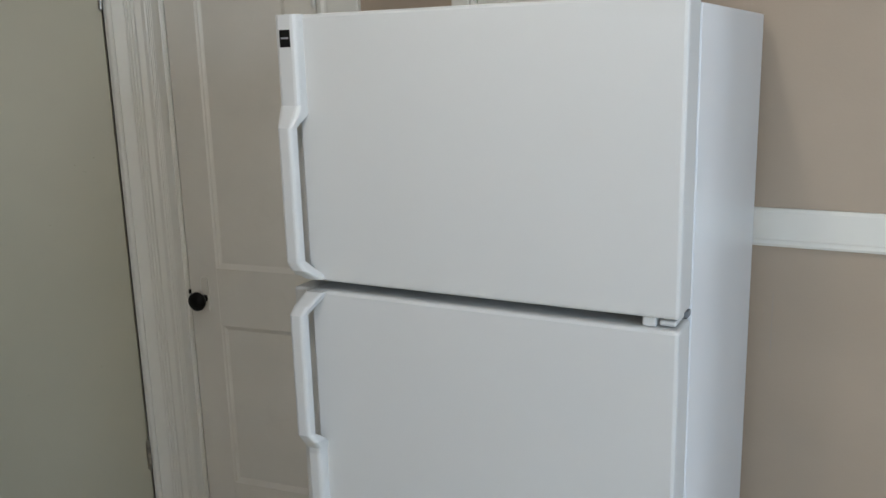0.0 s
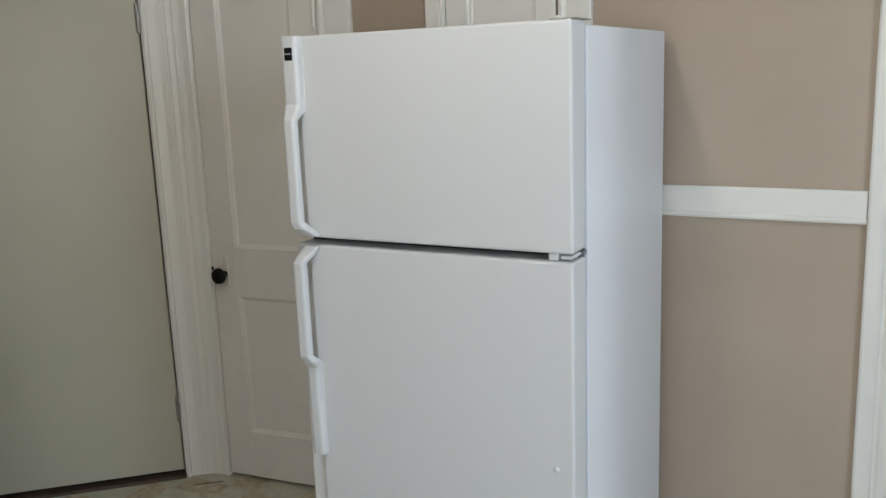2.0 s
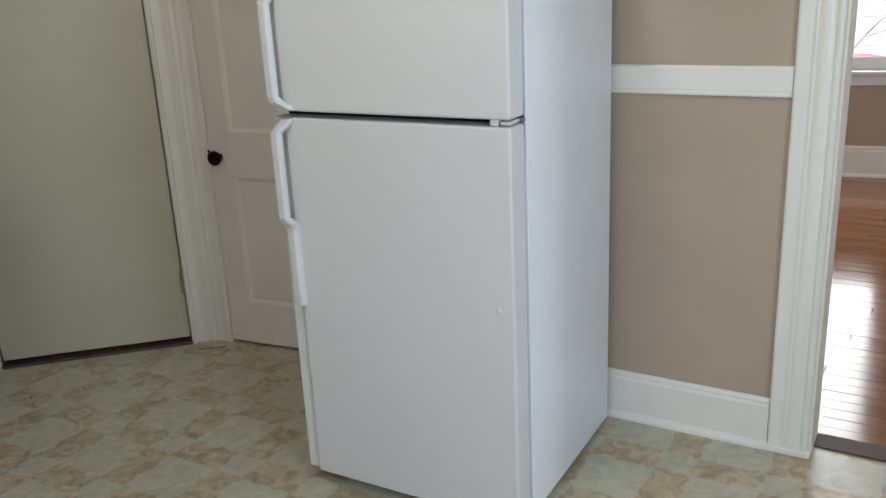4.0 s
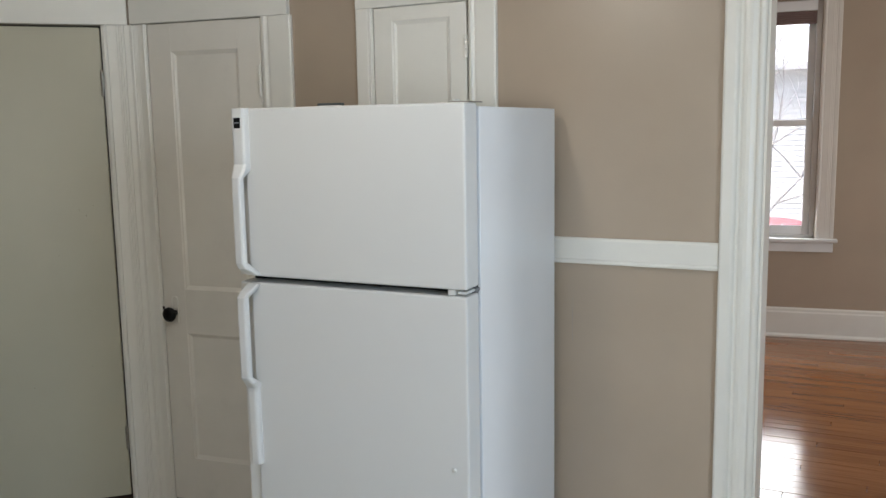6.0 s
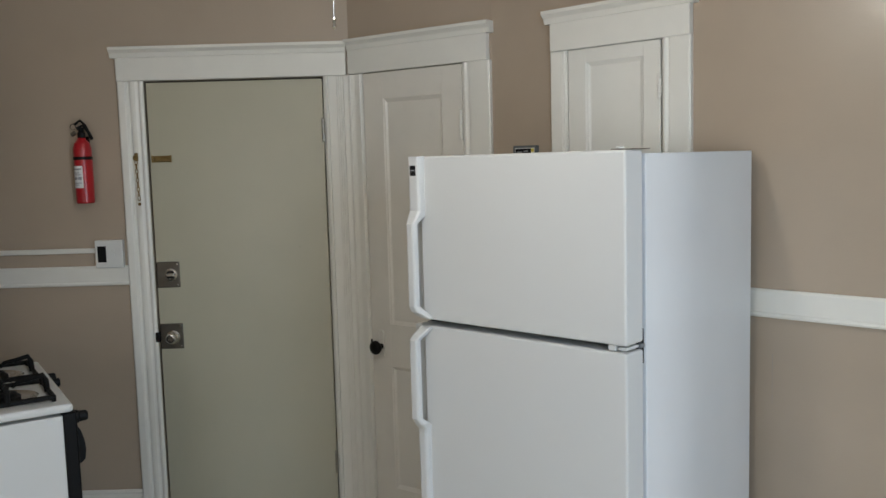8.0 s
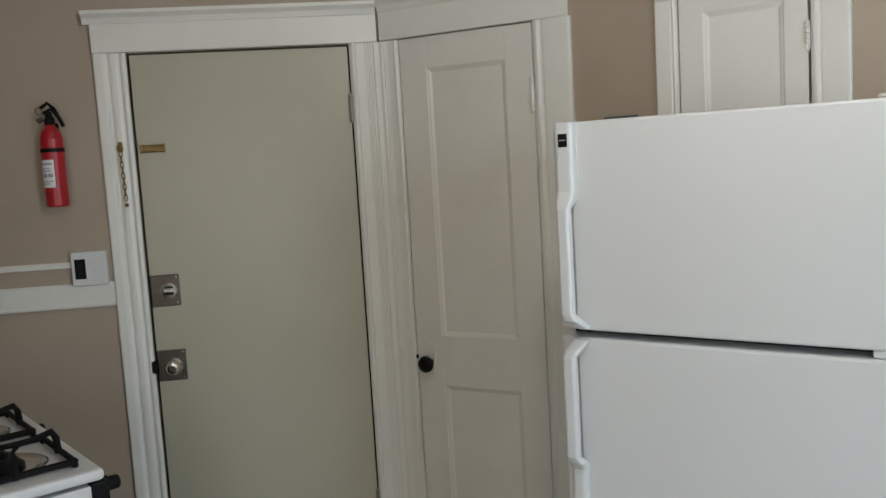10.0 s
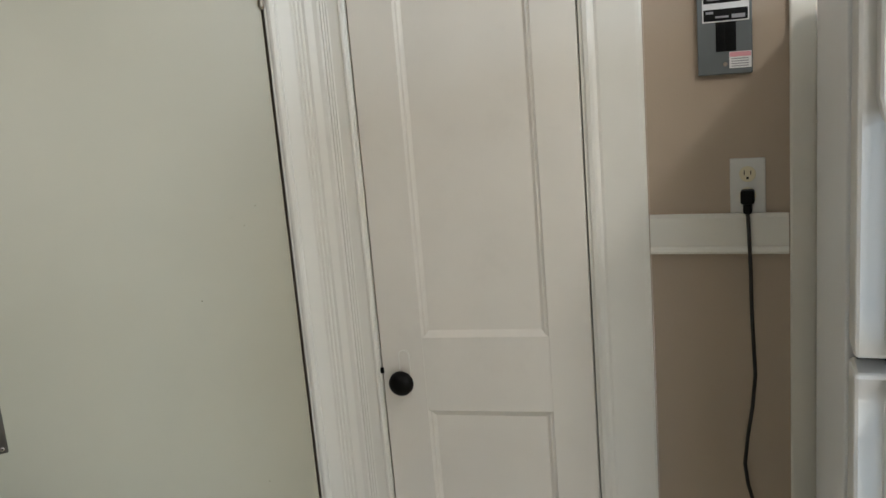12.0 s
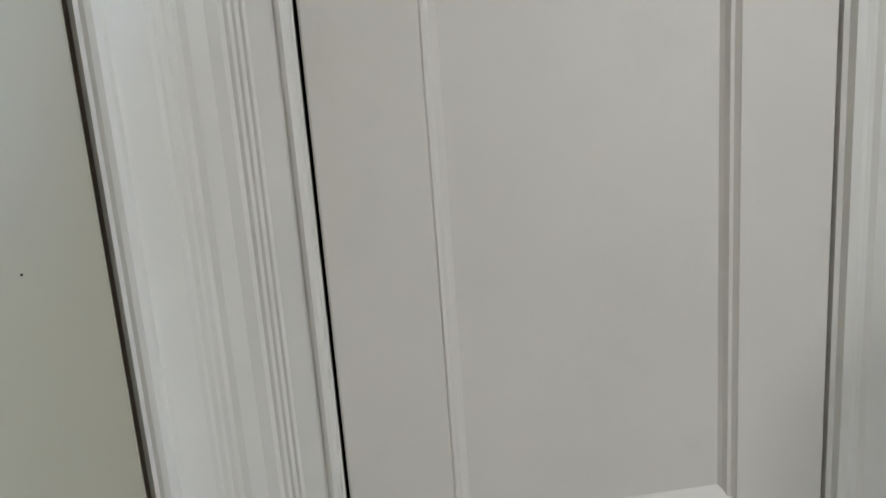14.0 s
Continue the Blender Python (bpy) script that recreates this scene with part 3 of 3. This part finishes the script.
top_hinge = part("hinge_plate", boxes((0.690, 0.750, 0.030, 0.120, 1.6645, 1.6675), bev=0.001), HINGE, fridge, "thin steel top hinge plate")
b = bmesh.new()
lathe(b, [(0, 0.011), (0.004, 0.011), (0.006, 0.008)], (0.708, 0.045, 1.6675), (0.708, 0.045, 3), 16)
part("hinge_cap", b, PLASTIC, top_hinge, "white round hinge cap")
part("toe_grille", boxes((0.02, 0.73, 0.085, 0.102, 0.012, 0.045)), GASKET, fridge)
for fx in (0.05, 0.70):
    for fy in (0.16, 0.70):
        b = bmesh.new()
        cyl(b, (fx, fy, 0.0), (fx, fy, 0.022), 0.018)
        part("foot", b, BLACK, fridge)

# ---- breaker panel, outlet, cord ----
box_panel = thing("breaker_panel", WB, "small grey steel breaker panel on the taupe wall", "breaker panel")
part("panel_cover", boxes((0.113, 0.221, -0.022, 0.0, 1.521, 1.699), bev=0.002), PANEL, box_panel)
lab = part("instruction_label", boxes((0.124, 0.216, -0.0232, -0.0218, 1.628, 1.690)), PAPER, box_panel, "black and white instruction label")
part("label_print", boxes((0.1265, 0.200, -0.0240, -0.0230, 1.666, 1.6875), (0.1265, 0.2135, -0.0240, -0.0230, 1.6305, 1.654)), BLACK, lab)
for x0, x1, z0, z1 in ((0.134, 0.158, 1.672, 1.677), (0.166, 0.186, 1.676, 1.680), (0.150, 0.176, 1.636, 1.640), (0.182, 0.208, 1.634, 1.642), (0.131, 0.146, 1.645, 1.650)):
    part("label_figure", boxes((x0, x1, -0.0246, -0.0238, z0, z1)), GREYPRINT, lab)
part("label_spot", boxes((0.202, 0.2135, -0.0240, -0.0230, 1.674, 1.687)), YELLOW, lab)
part("breaker_recess", boxes((0.150, 0.190, -0.0236, -0.0215, 1.568, 1.6275)), BLACK, box_panel)
for bx in (0.154, 0.172):
    for bz in (1.572, 1.590, 1.608):
        part("breaker", boxes((bx, bx + 0.0145, -0.0275, -0.0225, bz, bz + 0.015), (bx + 0.004, bx + 0.0105, -0.033, -0.027, bz + 0.005, bz + 0.011), bev=0.001), BLACK, box_panel, "black breaker switch")
st = part("warning_sticker", boxes((0.176, 0.2195, -0.0230, -0.0218, 1.533, 1.5665)), PAPER, box_panel, "white and pink warning sticker")
part("sticker_band", boxes((0.177, 0.2185, -0.0236, -0.0228, 1.556, 1.5655)), PINK, st)
part("sticker_text", boxes(*[(0.180, 0.214, -0.0236, -0.0228, 1.536 + k * 0.005, 1.538 + k * 0.005) for k in range(4)]), GREYPRINT, st)
b = bmesh.new()
cyl(b, (0.168, -0.024, 1.542), (0.168, -0.020, 1.542), 0.0045, seg=10)
part("panel_screw", b, CHROME, box_panel)

outlet = thing("wall_outlet", WB, "white duplex outlet plate above the chair rail", "outlet")
part("cover_plate", boxes((0.172, 0.244, -0.006, 0.0, 1.2245, 1.343), bev=0.0025), PLASTIC, outlet)
for oz in (1.309, 1.264):
    b = bmesh.new()
    lathe(b, [(0, 0.0168), (0.0015, 0.0168), (0.0025, 0.0155)], (0.208, -0.0055, oz), (0.208, -1, oz), 24)
    rec = part("receptacle", b, IVORY, outlet, "ivory receptacle face")
    part("slots", boxes((0.2005, 0.2025, -0.0088, -0.0078, oz - 0.002, oz + 0.008), (0.2135, 0.2155, -0.0088, -0.0078, oz - 0.001, oz + 0.007), (0.2055, 0.2105, -0.0088, -0.0078, oz - 0.011, oz - 0.006)), BLACK, rec)
cordset = thing("power_cord", WB, "black refrigerator power cord plugged into the outlet", "power cord")
part("plug", boxes((0.194, 0.222, -0.040, -0.0083, 1.248, 1.278), (0.199, 0.217, -0.036, -0.014, 1.226, 1.249), bev=0.005), BLACK, cordset)
b = bmesh.new()
tube(b, [(0.208 + dx, -0.028 + dy, z) for dx, dy, z in ((0, 0, 1.230), (0.002, 0.0, 1.19), (0.005, -0.004, 1.10), (0.006, -0.006, 1.02), (0.009, -0.008, 0.94), (0.012, -0.010, 0.87), (0.006, -0.012, 0.80),
                                                     (-0.006, -0.012, 0.72), (-0.012, -0.012, 0.66), (-0.006, -0.012, 0.61), (0.010, -0.014, 0.55), (0.03, -0.016, 0.46), (0.08, -0.018, 0.36), (0.14, -0.018, 0.30))], 0.0042, 8)
part("cable", b, CORD, cordset, smooth=True)

# ---- wall by the entry: extinguisher, thermostat, conduit ----
ext = thing("fire_extinguisher", WA, "red fire extinguisher hung on the wall", "fire extinguisher")
ex, ey = -1.172, -0.052
b = bmesh.new()
lathe(b, [(0, 0.034), (0.006, 0.0385), (0.235, 0.0385), (0.262, 0.032), (0.278, 0.018), (0.288, 0.014)], (ex, ey, 1.508), (ex, ey, 3), 32)
part("cylinder", b, RED, ext, "red enamelled cylinder", smooth=False)
b = bmesh.new()
lathe(b, [(0, 0.0396), (0.014, 0.0396)], (ex, ey, 1.698), (ex, ey, 3), 32)
band = part("strap", b, BLACK, ext, "black strap")
part("bracket", boxes((ex - 0.015, ex + 0.015, ey + 0.036, 0.0, 1.55, 1.80), bev=0.003), BLACK, ext)
b = bmesh.new()
lathe(b, [(0, 0.017), (0.02, 0.017), (0.03, 0.012), (0.045, 0.010)], (ex, ey, 1.793), (ex, ey, 3), 16)
part("valve", b, BLACK, ext)
b = bmesh.new()
tube(b, [(ex - 0.015, ey - 0.01, 1.832), (ex + 0.012, ey - 0.006, 1.848), (ex + 0.034, ey - 0.004, 1.815), (ex + 0.046, ey - 0.002, 1.785)], 0.007, 8)
tube(b, [(ex - 0.024, ey - 0.01, 1.850), (ex + 0.0, ey - 0.008, 1.868), (ex + 0.018, ey - 0.006, 1.850), (ex + 0.030, ey - 0.004, 1.826)], 0.006, 8)
part("lever", b, BLACK, ext, "black squeeze lever")
b = bmesh.new()
tube(b, [(ex - 0.018, ey - 0.02, 1.815), (ex - 0.030, ey - 0.03, 1.805)], 0.009, 10)
part("nozzle", b, STEEL, ext)
b = bmesh.new()
n = 8
lo = [(ex + 0.0392 * math.sin(a), ey - 0.0392 * math.cos(a)) for a in [radians(-66 + k * 11.5) for k in range(n)]]
vs = [[b.verts.new((x, y, z)) for x, y in lo] for z in (1.576, 1.672)]
for k in range(n - 1):
    b.faces.new((vs[0][k], vs[0][k + 1], vs[1][k + 1], vs[1][k]))
lb = part("paper_label", b, PAPER, ext, "white paper label")
b = bmesh.new()
for lz, lh, a0, a1 in ((1.655, 0.006, -58, 6), (1.640, 0.003, -58, -6), (1.632, 0.003, -58, 2), (1.612, 0.012, -52, -24), (1.612, 0.012, -18, 6), (1.596, 0.003, -58, 4), (1.588, 0.003, -58, -12)):
    ring = [[b.verts.new((ex + 0.0396 * math.sin(a), ey - 0.0396 * math.cos(a), zz)) for a in [radians(a0 + (a1 - a0) * q / 5) for q in range(6)]] for zz in (lz, lz + lh)]
    for q in range(5):
        b.faces.new((ring[0][q], ring[0][q + 1], ring[1][q + 1], ring[1][q]))
part("label_print", b, GREYPRINT, lb)
b = bmesh.new()
tube(b, [(ex - 0.026 + 0.012 * math.cos(a), ey - 0.022, 1.840 + 0.012 * math.sin(a)) for a in [q * math.pi / 6 for q in range(13)]], 0.0016, 6)
part("pull_pin", b, STEEL, ext, "steel pull pin ring")

thermo = thing("thermostat", WA, "white wall thermostat with small dark display", "thermostat")
part("case", boxes((-1.158, -1.034, -0.028, 0.0, 1.216, 1.340), bev=0.004), PLASTIC, thermo)
part("display", boxes((-1.146, -1.108, -0.0295, -0.0275, 1.242, 1.314), bev=0.0008), BLACK, thermo, "dark display window")
for tz in (1.292, 1.268):
    part("button", boxes((-1.085, -1.070, -0.0305, -0.0275, tz, tz + 0.012), bev=0.002), PLASTIC, thermo)
cond = tagged(part("wire_channel", boxes((-2.5, -1.1585, -0.014, 0.0, 1.283, 1.305), bev=0.003), TRIM, None, m=WA), "white painted surface wire channel on the wall", "wire channel")

# ---- stove ----
stove = thing("gas_stove", STOVE, "white gas stove with black cast iron grates", "stove")
part("side_panel", boxes((0.008, 0.752, 0.02, 0.64, 0.06, 0.874), bev=0.004), ENAMEL, stove, "white enamel body")
part("plinth", boxes((0.03, 0.73, 0.06, 0.60, 0.0, 0.06)), BLACK, stove)
part("cooktop", boxes((0.0, 0.76, -0.012, 0.66, 0.884, 0.912), bev=0.010), ENAMEL, stove, "white enamel cooktop")
part("front_panel", boxes((0.006, 0.754, -0.022, 0.02, 0.10, 0.880), bev=0.006), BLACK, stove, "black front panel and oven door")
b = bmesh.new()
extrude(b, [(-0.020, 0.835), (-0.034, 0.812), (-0.044, 0.775), (-0.046, 0.745), (-0.042, 0.715), (-0.030, 0.705), (-0.020, 0.702)], "x", 0.03, 0.73)
part("oven_handle", b, BLACK, stove)
for kx in (0.06, 0.60, 0.70):
    b = bmesh.new()
    lathe(b, [(0, 0.022), (0.012, 0.022), (0.016, 0.018), (0.038, 0.017), (0.042, 0.013)], (kx, -0.020, 0.852), (kx, -1, 0.852), 16)
    part("control_knob", b, BLACK, stove, "black control knob")
for gx in (0.20, 0.56):
    for gy in (0.17, 0.47):
        b = bmesh.new()
        lathe(b, [(0, 0.055), (0.008, 0.055), (0.012, 0.045), (0.02, 0.042), (0.024, 0.03)], (gx, gy, 0.912), (gx, gy, 3), 24)
        bowl = bmesh.new()
        lathe(bowl, [(0, 0.105), (0.004, 0.108), (0.007, 0.102), (0.003, 0.085), (0.002, 0.060)], (gx, gy, 0.9105), (gx, gy, 3), 28)
        part("burner_bowl", bowl, CHROME, stove, "shallow steel burner bowl")
        part("burner", b, IRON, stove, "black burner cap")
        b = bmesh.new()
        s = 0.135
        tube(b, [(gx - s, gy - s, 0.926), (gx + s, gy - s, 0.926), (gx + s, gy + s, 0.926), (gx - s, gy + s, 0.926), (gx - s, gy - s, 0.926)], 0.009, 6)
        for dx, dy in ((1, 0), (-1, 0), (0, 1), (0, -1)):
            tube(b, [(gx + dx * s, gy + dy * s, 0.918), (gx + dx * (s - 0.002), gy + dy * (s - 0.002), 0.955), (gx + dx * (s - 0.012), gy + dy * (s - 0.012), 0.974), (gx + dx * 0.08, gy + dy * 0.08, 0.966), (gx + dx * 0.045, gy + dy * 0.045, 0.962), (gx + dx * 0.03, gy + dy * 0.03, 0.946)], [0.010, 0.010, 0.010, 0.008, 0.008, 0.006], 6)
        for dx in (-s, s):
            for dy in (-s, s):
                cyl(b, (gx + dx, gy + dy, 0.911), (gx + dx, gy + dy, 0.926), 0.007, seg=8)
        part("grate", b, IRON, stove, "black cast iron grate")

# ---- ceiling light with pull chain ----
lamp = thing("ceiling_light", pose(3.56, -1.62, 0), "ceiling light with hanging pull chain", "ceiling light")
b = bmesh.new()
lathe(b, [(0, 0.07), (0.02, 0.07), (0.04, 0.03), (0.40, 0.02), (0.52, 0.03), (0.57, 0.028)], (0, 0, H), (0, 0, 0), 24)
part("stem", b, BRASS, lamp)
b = bmesh.new()
bmesh.ops.create_uvsphere(b, u_segments=20, v_segments=12, radius=0.035, matrix=Matrix.Translation((0, 0, 2.33)))
lb2 = part("light_bulb", b, BULB, lamp, "lit round bulb", smooth=True)
lb2.visible_shadow = False
b = bmesh.new()
tube(b, [(0.053, 0.017, 2.40), (0.053, 0.017, 1.912)], 0.0009, 5)
part("pull_chain", b, CHROME, lamp)
b = bmesh.new()
lathe(b, [(0, 0.0015), (0.002, 0.0034), (0.006, 0.0038), (0.009, 0.0018), (0.011, 0.0034), (0.016, 0.0040), (0.020, 0.0012)], (0.053, 0.017, 1.912), (0.053, 0.017, 0), 12)
part("pull_ball", b, CHROME, lamp)

# ---- the room through the doorway ----
WW = pose(4.3, 4.05, 0, 0, 0, 8.5)
wx0, wx1, wz0, wz1 = -0.85, -0.01, 0.745, 2.45
setting("wall_living_window", boxes((-1.9, wx0, 0, 0.2, 0, H), (wx0, wx1, 0, 0.2, 0, wz0), (wx0, wx1, 0, 0.2, wz1, H), (wx1, 3.1, 0, 0.2, 0, H)), WALL, WW, "taupe living room wall with a window")
setting("wall_living_west", boxes((2.75, 2.85, 0.15, 4.2, 0, H)), WALL)
setting("wall_living_east", boxes((7.2, 7.3, 0.15, 1.7, 0, H), (7.2, 7.3, 1.7, 2.7, 0, 0.8), (7.2, 7.3, 1.7, 2.7, 2.2, H), (7.2, 7.3, 2.7, 4.6, 0, H)), WALL)
setting("wall_living_south", boxes((6.04, 7.3, 0.04, 0.14, 0, H)), WALL)
setting("ceiling_living", boxes((2.7, 7.3, 0.142, 4.8, H, H + 0.1)), CEIL)
trim("baseboard", extrude(bmesh.new(), [(0, 0), (-0.030, 0), (-0.030, 0.012), (-0.018, 0.028), (-0.018, 0.185), (-0.012, 0.195), (-0.012, 0.210), (-0.004, 0.222), (0, 0.222)], "x", -1.9, 3.1), WW, "tall white living room baseboard")
win = thing("window_1", WW, "white double-hung window with a raised brown blind", "window", kind="structure")
zm = 1.605
part("window_frame", boxes((wx0, wx0 + 0.035, 0.03, 0.15, wz0, wz1), (wx1 - 0.035, wx1, 0.03, 0.15, wz0, wz1), (wx0, wx1, 0.03, 0.15, wz1 - 0.03, wz1), (wx0, wx1, 0.03, 0.16, wz0, wz0 + 0.02), bev=0.003), SASH, win)
x0, x1 = wx0 + 0.036, wx1 - 0.036
sash = part("lower_sash", boxes((x0, x0 + 0.045, 0.05, 0.08, wz0 + 0.02, zm), (x1 - 0.045, x1, 0.05, 0.08, wz0 + 0.02, zm), (x0 + 0.045, x1 - 0.045, 0.05, 0.08, wz0 + 0.02, wz0 + 0.085), (x0 + 0.045, x1 - 0.045, 0.05, 0.08, zm - 0.045, zm), bev=0.003), SASH, win)
pane = part("pane", boxes((x0 + 0.04, x1 - 0.04, 0.063, 0.067, wz0 + 0.08, zm - 0.04)), GLASS, sash)
pane.visible_shadow = False
sash = part("upper_sash", boxes((x0, x0 + 0.045, 0.09, 0.12, zm - 0.04, wz1 - 0.03), (x1 - 0.045, x1, 0.09, 0.12, zm - 0.04, wz1 - 0.03), (x0 + 0.045, x1 - 0.045, 0.09, 0.12, zm - 0.04, zm - 0.002), (x0 + 0.045, x1 - 0.045, 0.09, 0.12, wz1 - 0.08, wz1 - 0.03), bev=0.003), SASH, win)
pane = part("pane", boxes((x0 + 0.04, x1 - 0.04, 0.103, 0.107, zm - 0.004, wz1 - 0.075)), GLASS, sash)
pane.visible_shadow = False
b = bmesh.new()
lathe(b, [(0, 0.018), (0.008, 0.018), (0.012, 0.010)], ((x0 + x1) / 2, 0.062, zm), ((x0 + x1) / 2, 0.062, 3), 12)
part("sash_lock", b, STEEL, win)
part("blind_headrail", boxes((x0, x1, 0.012, 0.046, wz1 - 0.075, wz1 - 0.002), bev=0.004), SASH, win, "white blind head rail")
for k in range(6):
    part("blind_slat", boxes((x0 + 0.003, x1 - 0.003, 0.008, 0.052, wz1 - 0.165 + k * 0.015, wz1 - 0.153 + k * 0.015)), BLIND, win)
part("window_sill", boxes((wx0 - 0.16, wx1 + 0.155, -0.050, 0.03, wz0 - 0.028, wz0), bev=0.006), SASH, win, "white window sill")
part("apron", boxes((wx0 - 0.14, wx1 + 0.128, -0.020, 0.0, wz0 - 0.10, wz0 - 0.028), bev=0.003), SASH, win)
part("side_casing", casing(bmesh.new(), wx1 + 0.002, wx1 + 0.128, wz0, wz1 + 0.01), CASING, win, "cream fluted window casing")
part("side_casing", casing(bmesh.new(), wx0 - 0.128, wx0 - 0.002, wz0, wz1 + 0.01, True), CASING, win, "cream fluted window casing")
part("head_casing", boxes((wx0 - 0.128, wx1 + 0.128, -0.020, 0.0, wz1 + 0.011, wz1 + 0.15), bev=0.003), CASING, win, "cream painted head board")

# ---- outside ----
setting("ground", boxes((-200, 200, 4.8, 300, -2.2, -1.8)), SNOW, label="pale open ground outside")
house = thing("house", pose(1.0, 24, -1.8), "pale sided house across the street", "house")
part("house_wall", boxes((-9, 8, 0, 8, 0, 4.9)), SIDING, house)
b = bmesh.new()
for k in range(32):
    box(b, -9.02, 8.02, -0.03 + 0.0, 0.0, 0.15 * k, 0.15 * k + 0.13)
part("clapboards", b, SIDING, house)
b = bmesh.new()
extrude(b, [(-0.6, 4.8), (4, 6.2), (8.6, 4.8), (8.6, 4.95), (4, 6.4), (-0.6, 5.0)], "x", -9.4, 8.4)
part("roof", b, ROOF, house)
for hx in (-6.0, -3.2, -0.4, 2.6, 5.4):
    w = part("window", boxes((hx - 0.5, hx + 0.5, -0.10, -0.03, 1.3, 3.1)), SIDING, house)
    part("pane", boxes((hx - 0.4, hx + 0.4, -0.13, -0.10, 1.4, 2.18), (hx - 0.4, hx + 0.4, -0.13, -0.10, 2.26, 3.0)), WINDOWDARK, w)
car = thing("parked_car", pose(3.0, 13.2, -1.8), "red car parked on the street", "car")
b = bmesh.new()
extrude(b, [(-2.2, 0.35), (2.2, 0.35), (2.25, 0.75), (1.9, 0.98), (1.1, 1.04), (0.55, 1.60), (0.2, 1.66), (-1.2, 1.66), (-1.9, 1.06), (-2.2, 0.98)], "y", -0.85, 0.85)
part("car_body", b, REDCAR, car)
part("side_window", boxes((-1.2, 0.5, -0.87, -0.86, 1.10, 1.50)), WINDOWDARK, car)
for cx in (-1.35, 1.35):
    for cy in (-0.80, 0.80):
        b = bmesh.new()
        cyl(b, (cx, cy - 0.1, 0.32), (cx, cy + 0.1, 0.32), 0.32, seg=20)
        part("wheel", b, RUBBER, car)
tree = thing("bare_tree", pose(2.35, 10.2, -1.8), "bare winter tree in front of the window", "tree")
rng = random.Random(5)
tb, lbm = bmesh.new(), bmesh.new()


def branch(bm, p, d, length, r, depth):
    pts, rad = [p], [r]
    for k in range(4):
        d = (d + Vector((rng.uniform(-.2, .2), rng.uniform(-.2, .2), rng.uniform(-.08, .16)))).normalized()
        p = p + d * length / 4
        pts.append(p)
        rad.append(r * (1 - 0.17 * (k + 1)))
    tube(bm, pts, rad, 5)
    if depth:
        for k in range(4 if depth > 1 else 3):
            q = pts[rng.choice((2, 3, 4))]
            side = Vector((rng.uniform(-1, 1), rng.uniform(-1, 1), rng.uniform(0.0, 0.7))).normalized()
            branch(bm, q, (d * 0.55 + side * 0.75).normalized(), length * rng.uniform(0.55, 0.8), r * 0.42, depth - 1)


tube(tb, [(0, 0, 0), (0.03, 0, 0.6), (0.0, 0.02, 1.3), (0.05, 0, 1.9)], [0.2, 0.16, 0.14, 0.12], 10)
part("trunk", tb, BARK, tree)
for a in range(6):
    branch(lbm, Vector((0.02, 0, 1.2 + a * 0.13)), Vector((math.cos(a * 1.1), 0.5 * math.sin(a * 1.1), 0.75)).normalized(), 2.0, 0.034, 3)
part("limbs", lbm, BARK, tree)

setting("backdrop", boxes((-90, 90, 95, 95.5, -1.8, 70)), SKYGLOW, label="bright overcast sky")

# ---- living room floor boards ----
sub = setting("floor_living", boxes((2.8, 7.3, 0.142, 4.9, -0.08, -0.016)), THRESH, label="varnished narrow oak strip floor")
plank_bm = boxes((-0.749, 0.749, -0.0345, 0.0345, -0.016, 0.0), bev=0.0012)
first = part("plank", plank_bm, OAK, sub, m=pose(4.0, 0.18, 0))
rows = 66
for r in range(rows):
    off = (r * 0.61) % 1.5
    for c in range(4):
        x = 2.3 + off + c * 1.5
        if x > 7.4 or x < 2.3 or (r == 0 and c == 0):
            continue
        ob = new("plank", first.data)
        ob.parent = sub
        lo, hi = max(x - 0.749, 2.853), min(x + 0.749, 7.197)
        ob.matrix_basis = pose((lo + hi) / 2, 0.18 + r * 0.0702, rng.uniform(-0.0008, 0.0004)) @ Matrix.Diagonal(((hi - lo) / 1.498, 1, 1, 1))
